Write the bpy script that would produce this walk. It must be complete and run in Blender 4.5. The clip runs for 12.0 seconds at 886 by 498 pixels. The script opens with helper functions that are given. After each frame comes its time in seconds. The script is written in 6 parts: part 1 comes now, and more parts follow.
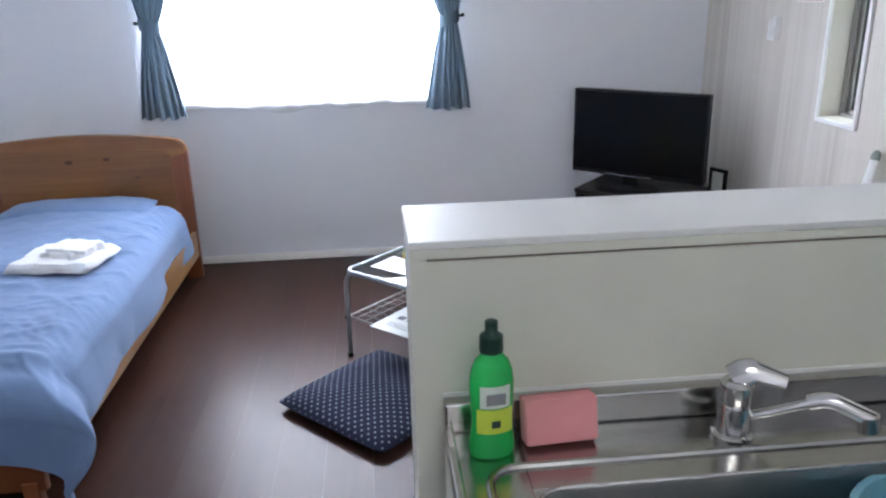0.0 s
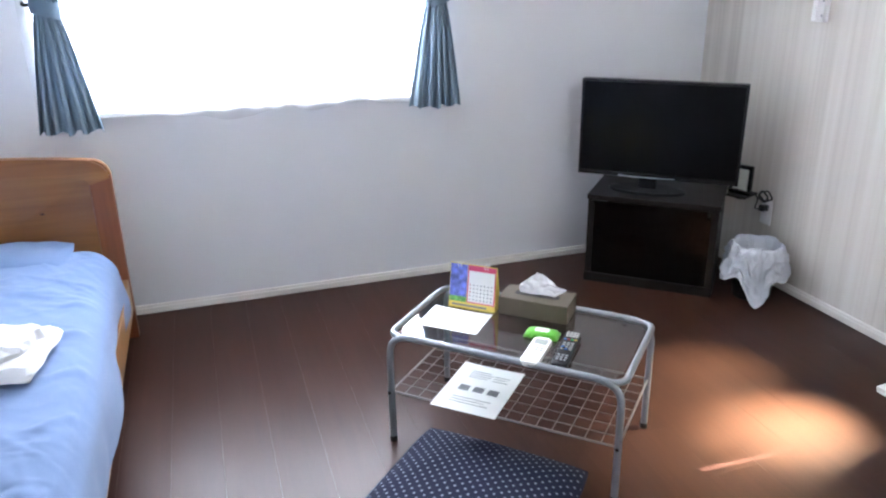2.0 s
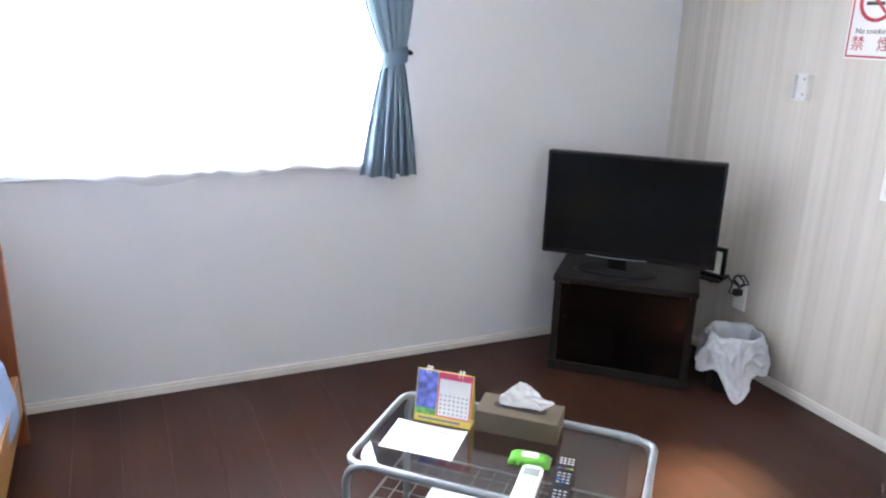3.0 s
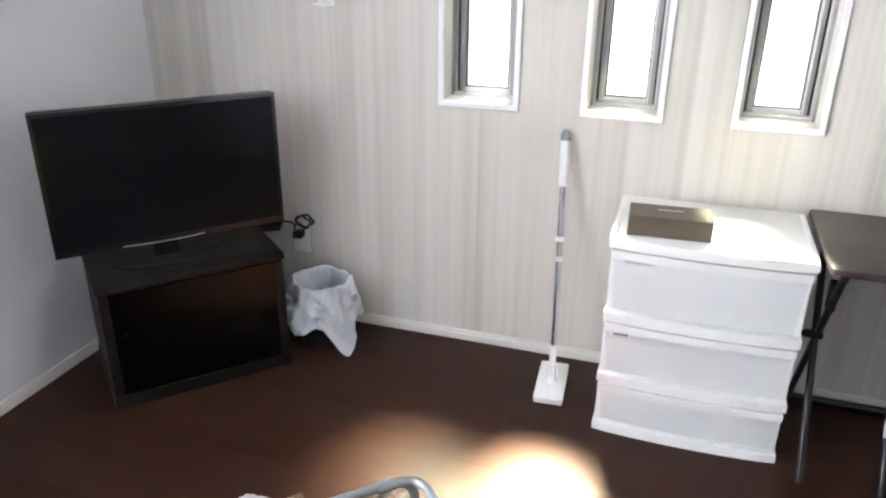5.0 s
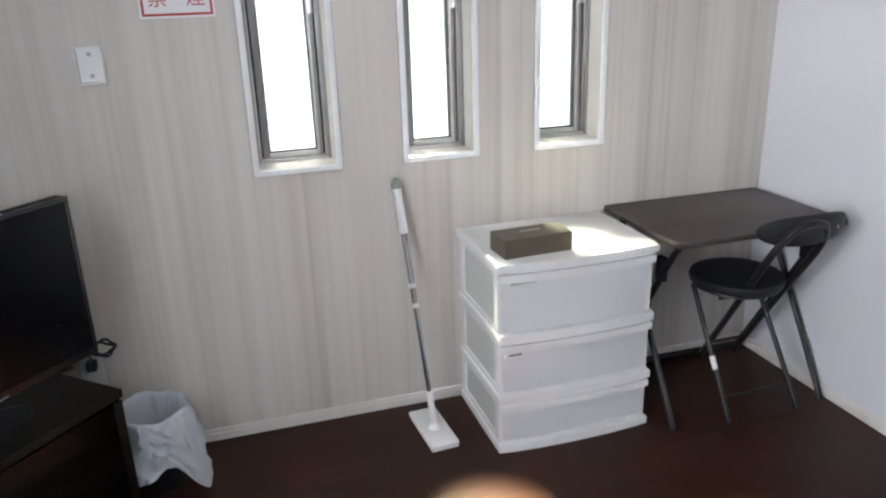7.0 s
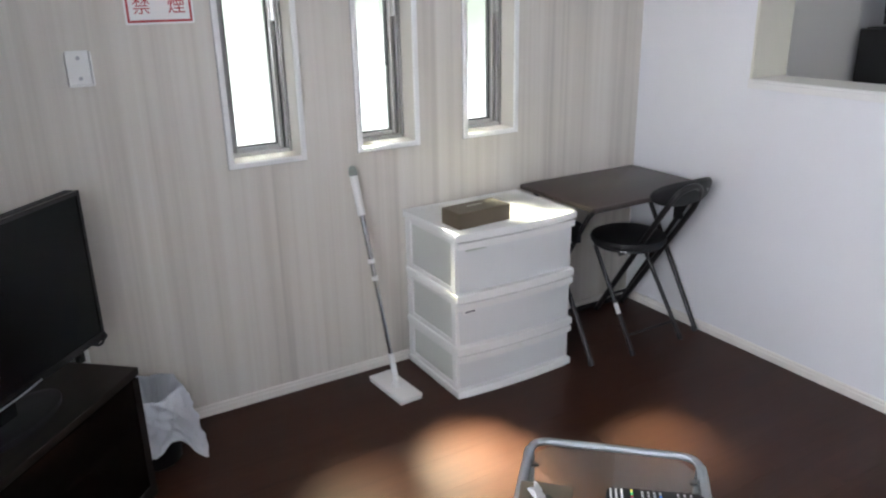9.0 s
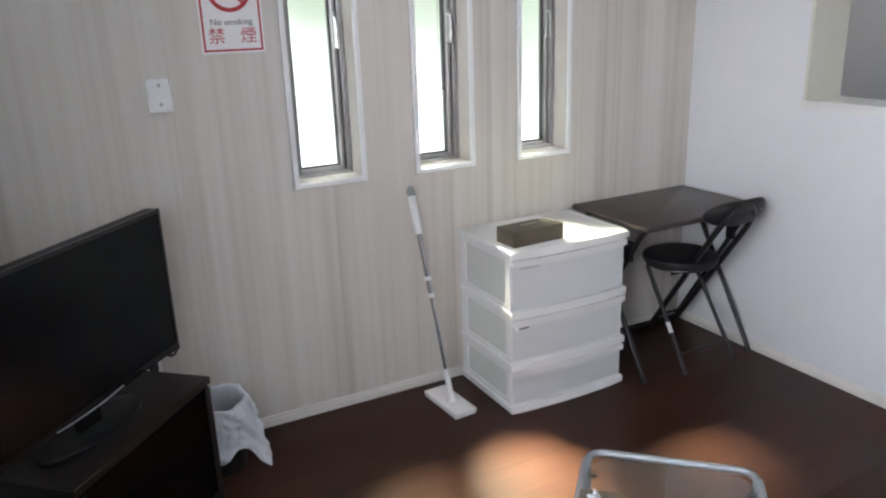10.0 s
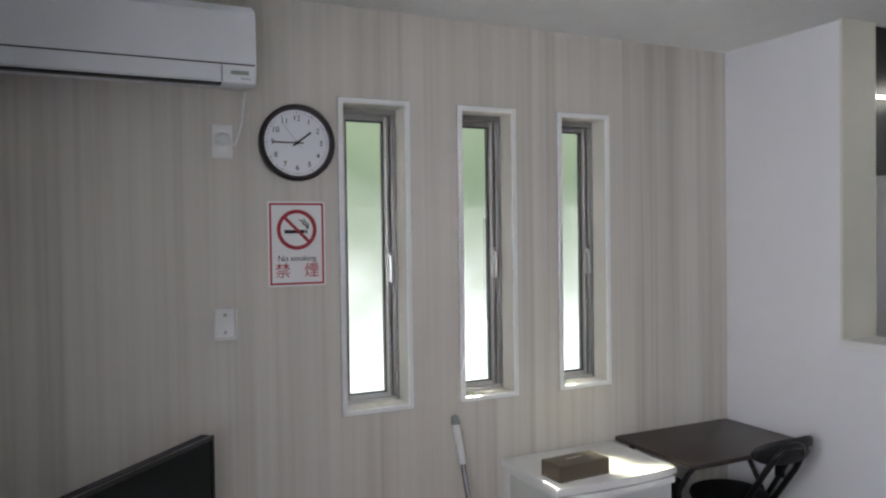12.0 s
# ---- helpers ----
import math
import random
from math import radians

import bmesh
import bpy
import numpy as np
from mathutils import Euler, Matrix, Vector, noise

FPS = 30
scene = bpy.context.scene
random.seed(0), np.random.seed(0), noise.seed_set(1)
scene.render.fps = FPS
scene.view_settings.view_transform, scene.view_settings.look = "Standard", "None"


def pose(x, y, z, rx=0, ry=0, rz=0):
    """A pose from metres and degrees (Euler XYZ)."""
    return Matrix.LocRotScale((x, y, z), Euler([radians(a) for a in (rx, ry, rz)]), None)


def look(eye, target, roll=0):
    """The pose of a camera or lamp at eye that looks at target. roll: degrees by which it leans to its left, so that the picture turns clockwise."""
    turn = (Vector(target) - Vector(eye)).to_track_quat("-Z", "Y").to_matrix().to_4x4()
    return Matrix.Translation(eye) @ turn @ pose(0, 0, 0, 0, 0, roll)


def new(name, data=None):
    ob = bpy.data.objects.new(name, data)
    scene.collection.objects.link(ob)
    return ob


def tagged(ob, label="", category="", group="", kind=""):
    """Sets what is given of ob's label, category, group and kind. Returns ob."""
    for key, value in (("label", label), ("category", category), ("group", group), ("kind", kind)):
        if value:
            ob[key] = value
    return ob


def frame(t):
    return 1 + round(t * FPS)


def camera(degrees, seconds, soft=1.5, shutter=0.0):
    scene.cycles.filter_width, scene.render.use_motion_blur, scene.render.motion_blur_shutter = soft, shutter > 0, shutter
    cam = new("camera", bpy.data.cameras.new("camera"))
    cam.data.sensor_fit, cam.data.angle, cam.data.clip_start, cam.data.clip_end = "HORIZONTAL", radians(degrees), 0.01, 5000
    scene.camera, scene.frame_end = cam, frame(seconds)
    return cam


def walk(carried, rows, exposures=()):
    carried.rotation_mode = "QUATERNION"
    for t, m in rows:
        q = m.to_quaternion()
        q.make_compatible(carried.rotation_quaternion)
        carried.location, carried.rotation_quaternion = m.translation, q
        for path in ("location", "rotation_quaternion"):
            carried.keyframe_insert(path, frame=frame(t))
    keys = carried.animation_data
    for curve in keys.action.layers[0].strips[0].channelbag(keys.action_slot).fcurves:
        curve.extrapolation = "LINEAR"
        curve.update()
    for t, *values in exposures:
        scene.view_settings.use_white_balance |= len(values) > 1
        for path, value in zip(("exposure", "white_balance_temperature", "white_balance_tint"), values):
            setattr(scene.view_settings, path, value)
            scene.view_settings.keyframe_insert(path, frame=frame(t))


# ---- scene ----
cam = camera(61.4, 12.0, soft=2.2)
PATH = [
    (0, (0.517, -1.165, 1.445), (0.683, 0.722, 0.805), -1.4),
    (0.5, (0.301, -1.002, 1.444), (0.459, 0.887, 0.808), 1.3),
    (1, (0.105, -0.754, 1.46), (0.313, 1.108, 0.761), -0.0),
    (1.5, (-0.074, -0.551, 1.479), (0.423, 1.246, 0.756), -1.1),
    (2, (-0.108, -0.298, 1.458), (0.466, 1.482, 0.75), -1.0),
    (2.5, (-0.109, -0.06, 1.458), (0.431, 1.733, 0.756), -1.5),
    (2.7, (-0.116, 0.016, 1.464), (0.514, 1.815, 0.856), -0.1),
    (4.3, (0.026, 0.671, 1.446), (1.357, 1.971, 0.714), -0.7),
    (4.5, (0.004, 0.791, 1.429), (1.487, 1.931, 0.722), -0.3),
    (5, (-0.019, 1.082, 1.459), (1.731, 1.648, 0.672), 0.6),
    (5.5, (0.045, 1.275, 1.446), (1.875, 1.493, 0.67), -1.4),
    (6, (0.017, 1.543, 1.439), (1.859, 1.33, 0.69), -0.4),
    (6.5, (-0.013, 1.797, 1.45), (1.796, 1.324, 0.742), 1.0),
    (7, (0.051, 1.976, 1.442), (1.863, 1.442, 0.784), -1.9),
    (7.2, (0.042, 2.032, 1.427), (1.844, 1.457, 0.778), -1.5),
    (8.8, (-0.081, 2.54, 1.474), (1.61, 1.691, 0.824), -2.5),
    (9, (-0.119, 2.537, 1.467), (1.51, 1.577, 0.814), -1.2),
    (9.5, (-0.146, 2.582, 1.473), (1.43, 1.555, 0.795), -0.8),
    (10, (-0.17, 2.616, 1.477), (1.531, 1.748, 0.885), -2.0),
    (10.5, (-0.143, 2.652, 1.487), (1.494, 1.669, 0.894), -2.1),
    (11, (-0.196, 2.676, 1.517), (1.553, 1.791, 1.117), -1.7),
    (11.5, (-0.218, 2.701, 1.532), (1.566, 1.807, 1.402), -0.7),
    (12, (-0.199, 2.719, 1.564), (1.605, 1.858, 1.525), -0.8),
]
EXPOSURES = [(0.0, 3.42, 5680, 11), (1.0, 3.40, 5680, 11), (1.5, 3.62, 5750, 11), (2.5, 3.84, 5880, 11), (4.5, 3.88, 6150, 11), (5.0, 3.72, 6150, 11), (5.5, 3.22, 6100, 11), (7.0, 2.98, 6100, 11), (9.5, 2.77, 6100, 11), (10.5, 2.77, 6150, 11), (11.0, 2.69, 6200, 11), (11.5, 2.45, 6200, 11), (12.0, 2.17, 6200, 11)]
walk(cam, [(t, look(eye, target, roll)) for t, eye, target, roll in PATH], EXPOSURES)

# ---- world, sun, large lights ----
SUN_EL, SUN_AZ = 51.0, 90.0
world = bpy.data.worlds.new("sky")
scene.world = world
world.use_nodes = True
sky = world.node_tree.nodes.new("ShaderNodeTexSky")
sky.sky_type, sky.sun_disc = "NISHITA", False
sky.sun_elevation, sky.sun_rotation = radians(SUN_EL), radians(SUN_AZ)
world.node_tree.links.new(sky.outputs[0], world.node_tree.nodes["Background"].inputs[0])
world.node_tree.nodes["Background"].inputs[1].default_value = 0.05


def lamp(name, kind, m, energy, color, **more):
    data = bpy.data.lights.new(name, kind)
    data.energy, data.color = energy, color
    for key, value in more.items():
        setattr(data, key, value)
    ob = new(name, data)
    ob.matrix_basis = m
    return ob


lamp("sun", "SUN", look((8, 0.96, 8 * math.tan(radians(SUN_EL))), (0, 1.256, 0)), 5.0, (1.0, 0.94, 0.85), angle=radians(0.4))
# sky light entering by the wide curtained window
lamp("window_light", "AREA", look((0.15, 3.27, 1.50), (0.15, 0, 1.75)), 12.4, (0.96, 0.96, 1.0), shape="RECTANGLE", size=1.6, size_y=1.1, spread=radians(132))
# sunlight scattered forward by the obscured glass of the three narrow windows
for yc, zc, e, cone in ((1.745, 1.04, 0.20, 25), (1.365, 0.98, 0.95, 23), (1.365, 1.34, 0.38, 26), (0.80, 1.27, 0.24, 18), (0.90, 0.97, 0.09, 34)):
    lamp("narrow_window_sunlight", "AREA", look((2.385, yc, zc), (2.385 - 0.76, yc, zc - 1)), e, (1.0, 0.95, 0.62), shape="RECTANGLE", size=0.09, size_y=0.10, spread=radians(cone))



# ---- materials ----
MATS = {}


def nodes_of(name):
    m = bpy.data.materials.new(name)
    m.use_nodes = True
    nt = m.node_tree
    return m, nt, nt.nodes["Principled BSDF"]


def node(nt, kind, **inputs):
    n = nt.nodes.new(kind)
    for key, value in inputs.items():
        n.inputs[key.replace("_", " ")].default_value = value
    return n


def coords(nt, scale, space="Object"):
    tc = nt.nodes.new("ShaderNodeTexCoord")
    mp = nt.nodes.new("ShaderNodeMapping")
    mp.inputs["Scale"].default_value = scale
    nt.links.new(tc.outputs[space], mp.inputs["Vector"])
    return mp.outputs["Vector"]


def world_coords(nt, scale):
    g = nt.nodes.new("ShaderNodeNewGeometry")
    mp = nt.nodes.new("ShaderNodeMapping")
    mp.inputs["Scale"].default_value = scale
    nt.links.new(g.outputs["Position"], mp.inputs["Vector"])
    return mp.outputs["Vector"]


def ramp(nt, fac, stops):
    r = nt.nodes.new("ShaderNodeValToRGB")
    els = r.color_ramp.elements
    els[0].position, els[0].color = stops[0][0], (*stops[0][1], 1)
    els[1].position, els[1].color = stops[-1][0], (*stops[-1][1], 1)
    for p, c in stops[1:-1]:
        els.new(p).color = (*c, 1)
    nt.links.new(fac, r.inputs["Fac"])
    return r.outputs["Color"]


def mat(name, base, rough=0.5, metal=0.0, vary=0.08, scale=(8, 8, 8), grain=(120, 120, 120), bump=0.02, spec=0.5, coat=0.0, space="Object", rough_vary=0.08, sheen=0.0):
    """A plain painted, moulded or woven surface with soft stains at a large scale and relief at a fine one."""
    if name in MATS:
        return MATS[name]
    m, nt, p = nodes_of(name)
    p.inputs["Metallic"].default_value = metal
    p.inputs["Specular IOR Level"].default_value = spec
    p.inputs["Coat Weight"].default_value = coat
    p.inputs["Sheen Weight"].default_value = sheen
    big = node(nt, "ShaderNodeTexNoise", Scale=1.0, Detail=4.0)
    nt.links.new(coords(nt, scale, space), big.inputs["Vector"])
    lo = tuple(max(0, c * (1 - vary)) for c in base)
    hi = tuple(min(1, c * (1 + vary)) for c in base)
    nt.links.new(ramp(nt, big.outputs["Fac"], [(0.3, lo), (0.7, hi)]), p.inputs["Base Color"])
    mr = node(nt, "ShaderNodeMapRange")
    mr.inputs["To Min"].default_value = max(0.02, rough - rough_vary)
    mr.inputs["To Max"].default_value = min(1, rough + rough_vary)
    nt.links.new(big.outputs["Fac"], mr.inputs["Value"])
    nt.links.new(mr.outputs[0], p.inputs["Roughness"])
    if bump:
        fine = node(nt, "ShaderNodeTexNoise", Scale=1.0, Detail=3.0)
        nt.links.new(coords(nt, grain, space), fine.inputs["Vector"])
        b = node(nt, "ShaderNodeBump", Strength=bump * 10 if bump < 0.1 else 1.0, Distance=0.001 if bump < 0.1 else 0.003)
        nt.links.new(fine.outputs["Fac"], b.inputs["Height"])
        nt.links.new(b.outputs["Normal"], p.inputs["Normal"])
    MATS[name] = m
    return m


def wood(name, dark, mid, light, along, rough=0.4, fine=45, coat=0.2, spec=0.5, differ=0.12, relief=0.15):
    """Grain stretched along one axis; every piece is shifted by its own random number."""
    m, nt, p = nodes_of(name)
    p.inputs["Roughness"].default_value = rough
    p.inputs["Coat Weight"].default_value = coat
    p.inputs["Coat Roughness"].default_value = 0.25
    p.inputs["Specular IOR Level"].default_value = spec
    info = nt.nodes.new("ShaderNodeObjectInfo")
    tc = nt.nodes.new("ShaderNodeTexCoord")
    add = nt.nodes.new("ShaderNodeVectorMath")
    add.operation = "MULTIPLY_ADD"
    add.inputs[1].default_value = (1, 1, 1)
    sc = nt.nodes.new("ShaderNodeVectorMath")
    sc.operation = "SCALE"
    sc.inputs[0].default_value = (7.3, 5.1, 3.7)
    nt.links.new(info.outputs["Random"], sc.inputs["Scale"])
    nt.links.new(tc.outputs["Object"], add.inputs[0])
    nt.links.new(sc.outputs[0], add.inputs[2])
    mp = nt.nodes.new("ShaderNodeMapping")
    s = [fine, fine, fine]
    s[along] = fine * 0.05
    mp.inputs["Scale"].default_value = s
    nt.links.new(add.outputs[0], mp.inputs["Vector"])
    n1 = node(nt, "ShaderNodeTexNoise", Scale=1.0, Detail=6.0, Roughness=0.6, Distortion=0.4)
    nt.links.new(mp.outputs[0], n1.inputs["Vector"])
    n2 = node(nt, "ShaderNodeTexNoise", Scale=0.16, Detail=2.0)
    nt.links.new(mp.outputs[0], n2.inputs["Vector"])
    mix = node(nt, "ShaderNodeMath")
    mix.operation = "MULTIPLY_ADD"
    mix.inputs[1].default_value = 0.5
    half = node(nt, "ShaderNodeMath")
    half.operation = "MULTIPLY"
    half.inputs[1].default_value = 0.5
    nt.links.new(n2.outputs["Fac"], half.inputs[0])
    nt.links.new(n1.outputs["Fac"], mix.inputs[0])
    nt.links.new(half.outputs[0], mix.inputs[2])
    col = ramp(nt, mix.outputs[0], [(0.32, dark), (0.5, mid), (0.68, light)])
    hsv = node(nt, "ShaderNodeHueSaturation")
    mr = node(nt, "ShaderNodeMapRange")
    mr.inputs["To Min"].default_value, mr.inputs["To Max"].default_value = 1 - differ, 1 + differ
    nt.links.new(info.outputs["Random"], mr.inputs["Value"])
    nt.links.new(mr.outputs[0], hsv.inputs["Value"])
    nt.links.new(col, hsv.inputs["Color"])
    nt.links.new(hsv.outputs[0], p.inputs["Base Color"])
    b = node(nt, "ShaderNodeBump", Strength=relief, Distance=0.0006)
    nt.links.new(n1.outputs["Fac"], b.inputs["Height"])
    nt.links.new(b.outputs["Normal"], p.inputs["Normal"])
    return m


def striped_paper():
    """Beige vinyl wallpaper with soft vertical streaks of warm grey and cream."""
    m, nt, p = nodes_of("striped_wallpaper")
    p.inputs["Roughness"].default_value = 0.72
    p.inputs["Specular IOR Level"].default_value = 0.3
    a = node(nt, "ShaderNodeTexNoise", Scale=1.0, Detail=3.0, Roughness=0.6)
    nt.links.new(world_coords(nt, (1, 26, 0.35)), a.inputs["Vector"])
    b = node(nt, "ShaderNodeTexNoise", Scale=1.0, Detail=2.0)
    nt.links.new(world_coords(nt, (1, 7.5, 0.12)), b.inputs["Vector"])
    mx = node(nt, "ShaderNodeMath")
    mx.operation = "MULTIPLY_ADD"
    mx.inputs[1].default_value = 0.55
    h = node(nt, "ShaderNodeMath")
    h.operation = "MULTIPLY"
    h.inputs[1].default_value = 0.45
    nt.links.new(b.outputs["Fac"], h.inputs[0])
    nt.links.new(a.outputs["Fac"], mx.inputs[0])
    nt.links.new(h.outputs[0], mx.inputs[2])
    c = ramp(nt, mx.outputs[0], [(0.34, (0.515, 0.482, 0.436)), (0.44, (0.60, 0.562, 0.506)), (0.53, (0.655, 0.617, 0.558)), (0.66, (0.70, 0.67, 0.615))])
    nt.links.new(c, p.inputs["Base Color"])
    f = node(nt, "ShaderNodeTexNoise", Scale=1.0, Detail=2.0)
    nt.links.new(world_coords(nt, (1, 420, 60)), f.inputs["Vector"])
    bp = node(nt, "ShaderNodeBump", Strength=0.25, Distance=0.0008)
    nt.links.new(f.outputs["Fac"], bp.inputs["Height"])
    nt.links.new(bp.outputs["Normal"], p.inputs["Normal"])
    return m


def dotted_cloth():
    """Navy cotton with staggered rows of small pale dots."""
    m, nt, p = nodes_of("navy_dotted_cotton")
    p.inputs["Roughness"].default_value = 0.9
    p.inputs["Specular IOR Level"].default_value = 0.2
    v = node(nt, "ShaderNodeTexVoronoi", Scale=1.0, Randomness=0.0)
    v.voronoi_dimensions = "2D"
    tc = nt.nodes.new("ShaderNodeTexCoord")
    mp = nt.nodes.new("ShaderNodeMapping")
    mp.inputs["Scale"].default_value = (44, 44, 1)
    mp.inputs["Rotation"].default_value = (0, 0, radians(45))
    nt.links.new(tc.outputs["Object"], mp.inputs["Vector"])
    nt.links.new(mp.outputs[0], v.inputs["Vector"])
    c = ramp(nt, v.outputs["Distance"], [(0.13, (0.215, 0.24, 0.295)), (0.21, (0.017, 0.019, 0.040))])
    nt.links.new(c, p.inputs["Base Color"])
    n = node(nt, "ShaderNodeTexNoise", Scale=900.0, Detail=2.0)
    nt.links.new(tc.outputs["Object"], n.inputs["Vector"])
    bp = node(nt, "ShaderNodeBump", Strength=0.4, Distance=0.001)
    nt.links.new(n.outputs["Fac"], bp.inputs["Height"])
    nt.links.new(bp.outputs["Normal"], p.inputs["Normal"])
    return m


def cloth_through(name, base, through_part, clear):
    """Thin cloth or film that lets light through: diffuse, translucent and a little clear."""
    m, nt, p = nodes_of(name)
    out = nt.nodes["Material Output"]
    d = node(nt, "ShaderNodeBsdfDiffuse", Color=(*base, 1))
    t = node(nt, "ShaderNodeBsdfTranslucent", Color=(*base, 1))
    c = node(nt, "ShaderNodeBsdfTransparent")
    a = node(nt, "ShaderNodeMixShader", Fac=through_part)
    nt.links.new(d.outputs[0], a.inputs[1])
    nt.links.new(t.outputs[0], a.inputs[2])
    b = node(nt, "ShaderNodeMixShader", Fac=clear)
    nt.links.new(a.outputs[0], b.inputs[1])
    nt.links.new(c.outputs[0], b.inputs[2])
    n = node(nt, "ShaderNodeTexNoise", Scale=300.0)
    nt.links.new(coords(nt, (1, 1, 1)), n.inputs["Vector"])
    bp = node(nt, "ShaderNodeBump", Strength=0.2, Distance=0.001)
    nt.links.new(n.outputs["Fac"], bp.inputs["Height"])
    nt.links.new(bp.outputs["Normal"], d.inputs["Normal"])
    nt.links.new(b.outputs[0], out.inputs["Surface"])
    nt.nodes.remove(p)
    return m


def obscured_glass():
    """Rough patterned glass: blurs what is behind it and glows where the sun strikes it."""
    m, nt, p = nodes_of("obscured_glass")
    out = nt.nodes["Material Output"]
    r = node(nt, "ShaderNodeBsdfRefraction", Color=(0.96, 0.98, 0.96, 1), Roughness=0.3, IOR=1.1)
    t = node(nt, "ShaderNodeBsdfTranslucent", Color=(0.9, 0.92, 0.9, 1))
    a = node(nt, "ShaderNodeMixShader", Fac=0.02)
    nt.links.new(r.outputs[0], a.inputs[1])
    nt.links.new(t.outputs[0], a.inputs[2])
    n = node(nt, "ShaderNodeTexNoise", Scale=160.0, Detail=2.0)
    nt.links.new(coords(nt, (1, 1, 1)), n.inputs["Vector"])
    bp = node(nt, "ShaderNodeBump", Strength=0.3, Distance=0.001)
    nt.links.new(n.outputs["Fac"], bp.inputs["Height"])
    nt.links.new(bp.outputs["Normal"], r.inputs["Normal"])
    nt.links.new(a.outputs[0], out.inputs["Surface"])
    nt.nodes.remove(p)
    return m


def clear_glass(name, tint, rough=0.02, gloss=0.045):
    m, nt, p = nodes_of(name)
    out = nt.nodes["Material Output"]
    c = node(nt, "ShaderNodeBsdfTransparent", Color=(*tint, 1))
    g = node(nt, "ShaderNodeBsdfGlossy", Roughness=rough)
    f = node(nt, "ShaderNodeLayerWeight", Blend=0.5)
    q = node(nt, "ShaderNodeMath")
    q.operation = "POWER"
    q.inputs[1].default_value = 4.0
    s = node(nt, "ShaderNodeMath")
    s.operation = "MULTIPLY_ADD"
    s.inputs[1].default_value, s.inputs[2].default_value = 0.90, gloss
    nt.links.new(f.outputs["Facing"], q.inputs[0])
    nt.links.new(q.outputs[0], s.inputs[0])
    a = node(nt, "ShaderNodeMixShader")
    nt.links.new(s.outputs[0], a.inputs[0])
    nt.links.new(c.outputs[0], a.inputs[1])
    nt.links.new(g.outputs[0], a.inputs[2])
    nt.links.new(a.outputs[0], out.inputs["Surface"])
    nt.nodes.remove(p)
    return m


def plastic_glass(name, base, rough, trans):
    m, nt, p = nodes_of(name)
    p.inputs["Base Color"].default_value = (*base, 1)
    p.inputs["Roughness"].default_value = rough
    p.inputs["Transmission Weight"].default_value = trans
    p.inputs["IOR"].default_value = 1.4
    n = node(nt, "ShaderNodeTexNoise", Scale=40.0)
    nt.links.new(coords(nt, (1, 1, 1)), n.inputs["Vector"])
    bp = node(nt, "ShaderNodeBump", Strength=0.05, Distance=0.001)
    nt.links.new(n.outputs["Fac"], bp.inputs["Height"])
    nt.links.new(bp.outputs["Normal"], p.inputs["Normal"])
    return m


def garden_view():
    """Emissive garden behind the narrow windows: foliage above, sunlit ground painted white below."""
    m, nt, p = nodes_of("glowing_garden_distance")
    out = nt.nodes["Material Output"]
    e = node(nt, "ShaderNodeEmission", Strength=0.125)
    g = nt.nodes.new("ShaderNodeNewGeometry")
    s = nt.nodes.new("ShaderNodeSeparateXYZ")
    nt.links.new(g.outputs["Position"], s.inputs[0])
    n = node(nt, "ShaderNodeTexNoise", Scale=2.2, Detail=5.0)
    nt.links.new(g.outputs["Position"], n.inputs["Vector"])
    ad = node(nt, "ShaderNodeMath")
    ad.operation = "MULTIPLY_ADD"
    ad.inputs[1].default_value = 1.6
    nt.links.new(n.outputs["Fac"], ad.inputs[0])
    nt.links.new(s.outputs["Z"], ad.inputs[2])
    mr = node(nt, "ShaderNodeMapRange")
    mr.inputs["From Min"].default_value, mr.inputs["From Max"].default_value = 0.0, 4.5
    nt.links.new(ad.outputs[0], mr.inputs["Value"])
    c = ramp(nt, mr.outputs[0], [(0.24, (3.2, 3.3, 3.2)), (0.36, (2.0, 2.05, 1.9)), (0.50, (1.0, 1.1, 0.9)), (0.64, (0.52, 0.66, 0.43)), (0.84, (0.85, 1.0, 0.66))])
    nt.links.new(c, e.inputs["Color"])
    nt.links.new(e.outputs[0], out.inputs["Surface"])
    nt.nodes.remove(p)
    return m


def glow(name, color, strength):
    m, nt, p = nodes_of(name)
    p.inputs["Base Color"].default_value = (0.9, 0.9, 0.9, 1)
    p.inputs["Emission Color"].default_value = (*color, 1)
    p.inputs["Emission Strength"].default_value = strength
    return m


PAPER_WHITE = mat("white_wallpaper", (0.765, 0.765, 0.785), 0.8, vary=0.02, scale=(1.5, 1.5, 1.5), grain=(260, 260, 260), bump=0.05, spec=0.3, space="Object")
STRIPES = striped_paper()
CEIL = mat("ceiling_paper", (0.82, 0.82, 0.80), 0.85, vary=0.02, grain=(220, 220, 220), bump=0.05, spec=0.2)
TRIM = mat("off_white_trim", (0.76, 0.73, 0.68), 0.45, vary=0.03)
CASING = mat("white_casing", (0.88, 0.88, 0.87), 0.4, vary=0.02)
PLANK = wood("dark_brown_flooring", (0.031, 0.0125, 0.0082), (0.0385, 0.0155, 0.0100), (0.046, 0.0186, 0.0119), 1, rough=0.33, fine=60, coat=0.0, spec=0.17, differ=0.05, relief=0.03)
GROOVE = mat("floor_groove", (0.012, 0.006, 0.005), 0.9, spec=0.05)
JOINT_SHADE = mat("joint_shade_brown", (0.20, 0.165, 0.13), 0.8, bump=0)
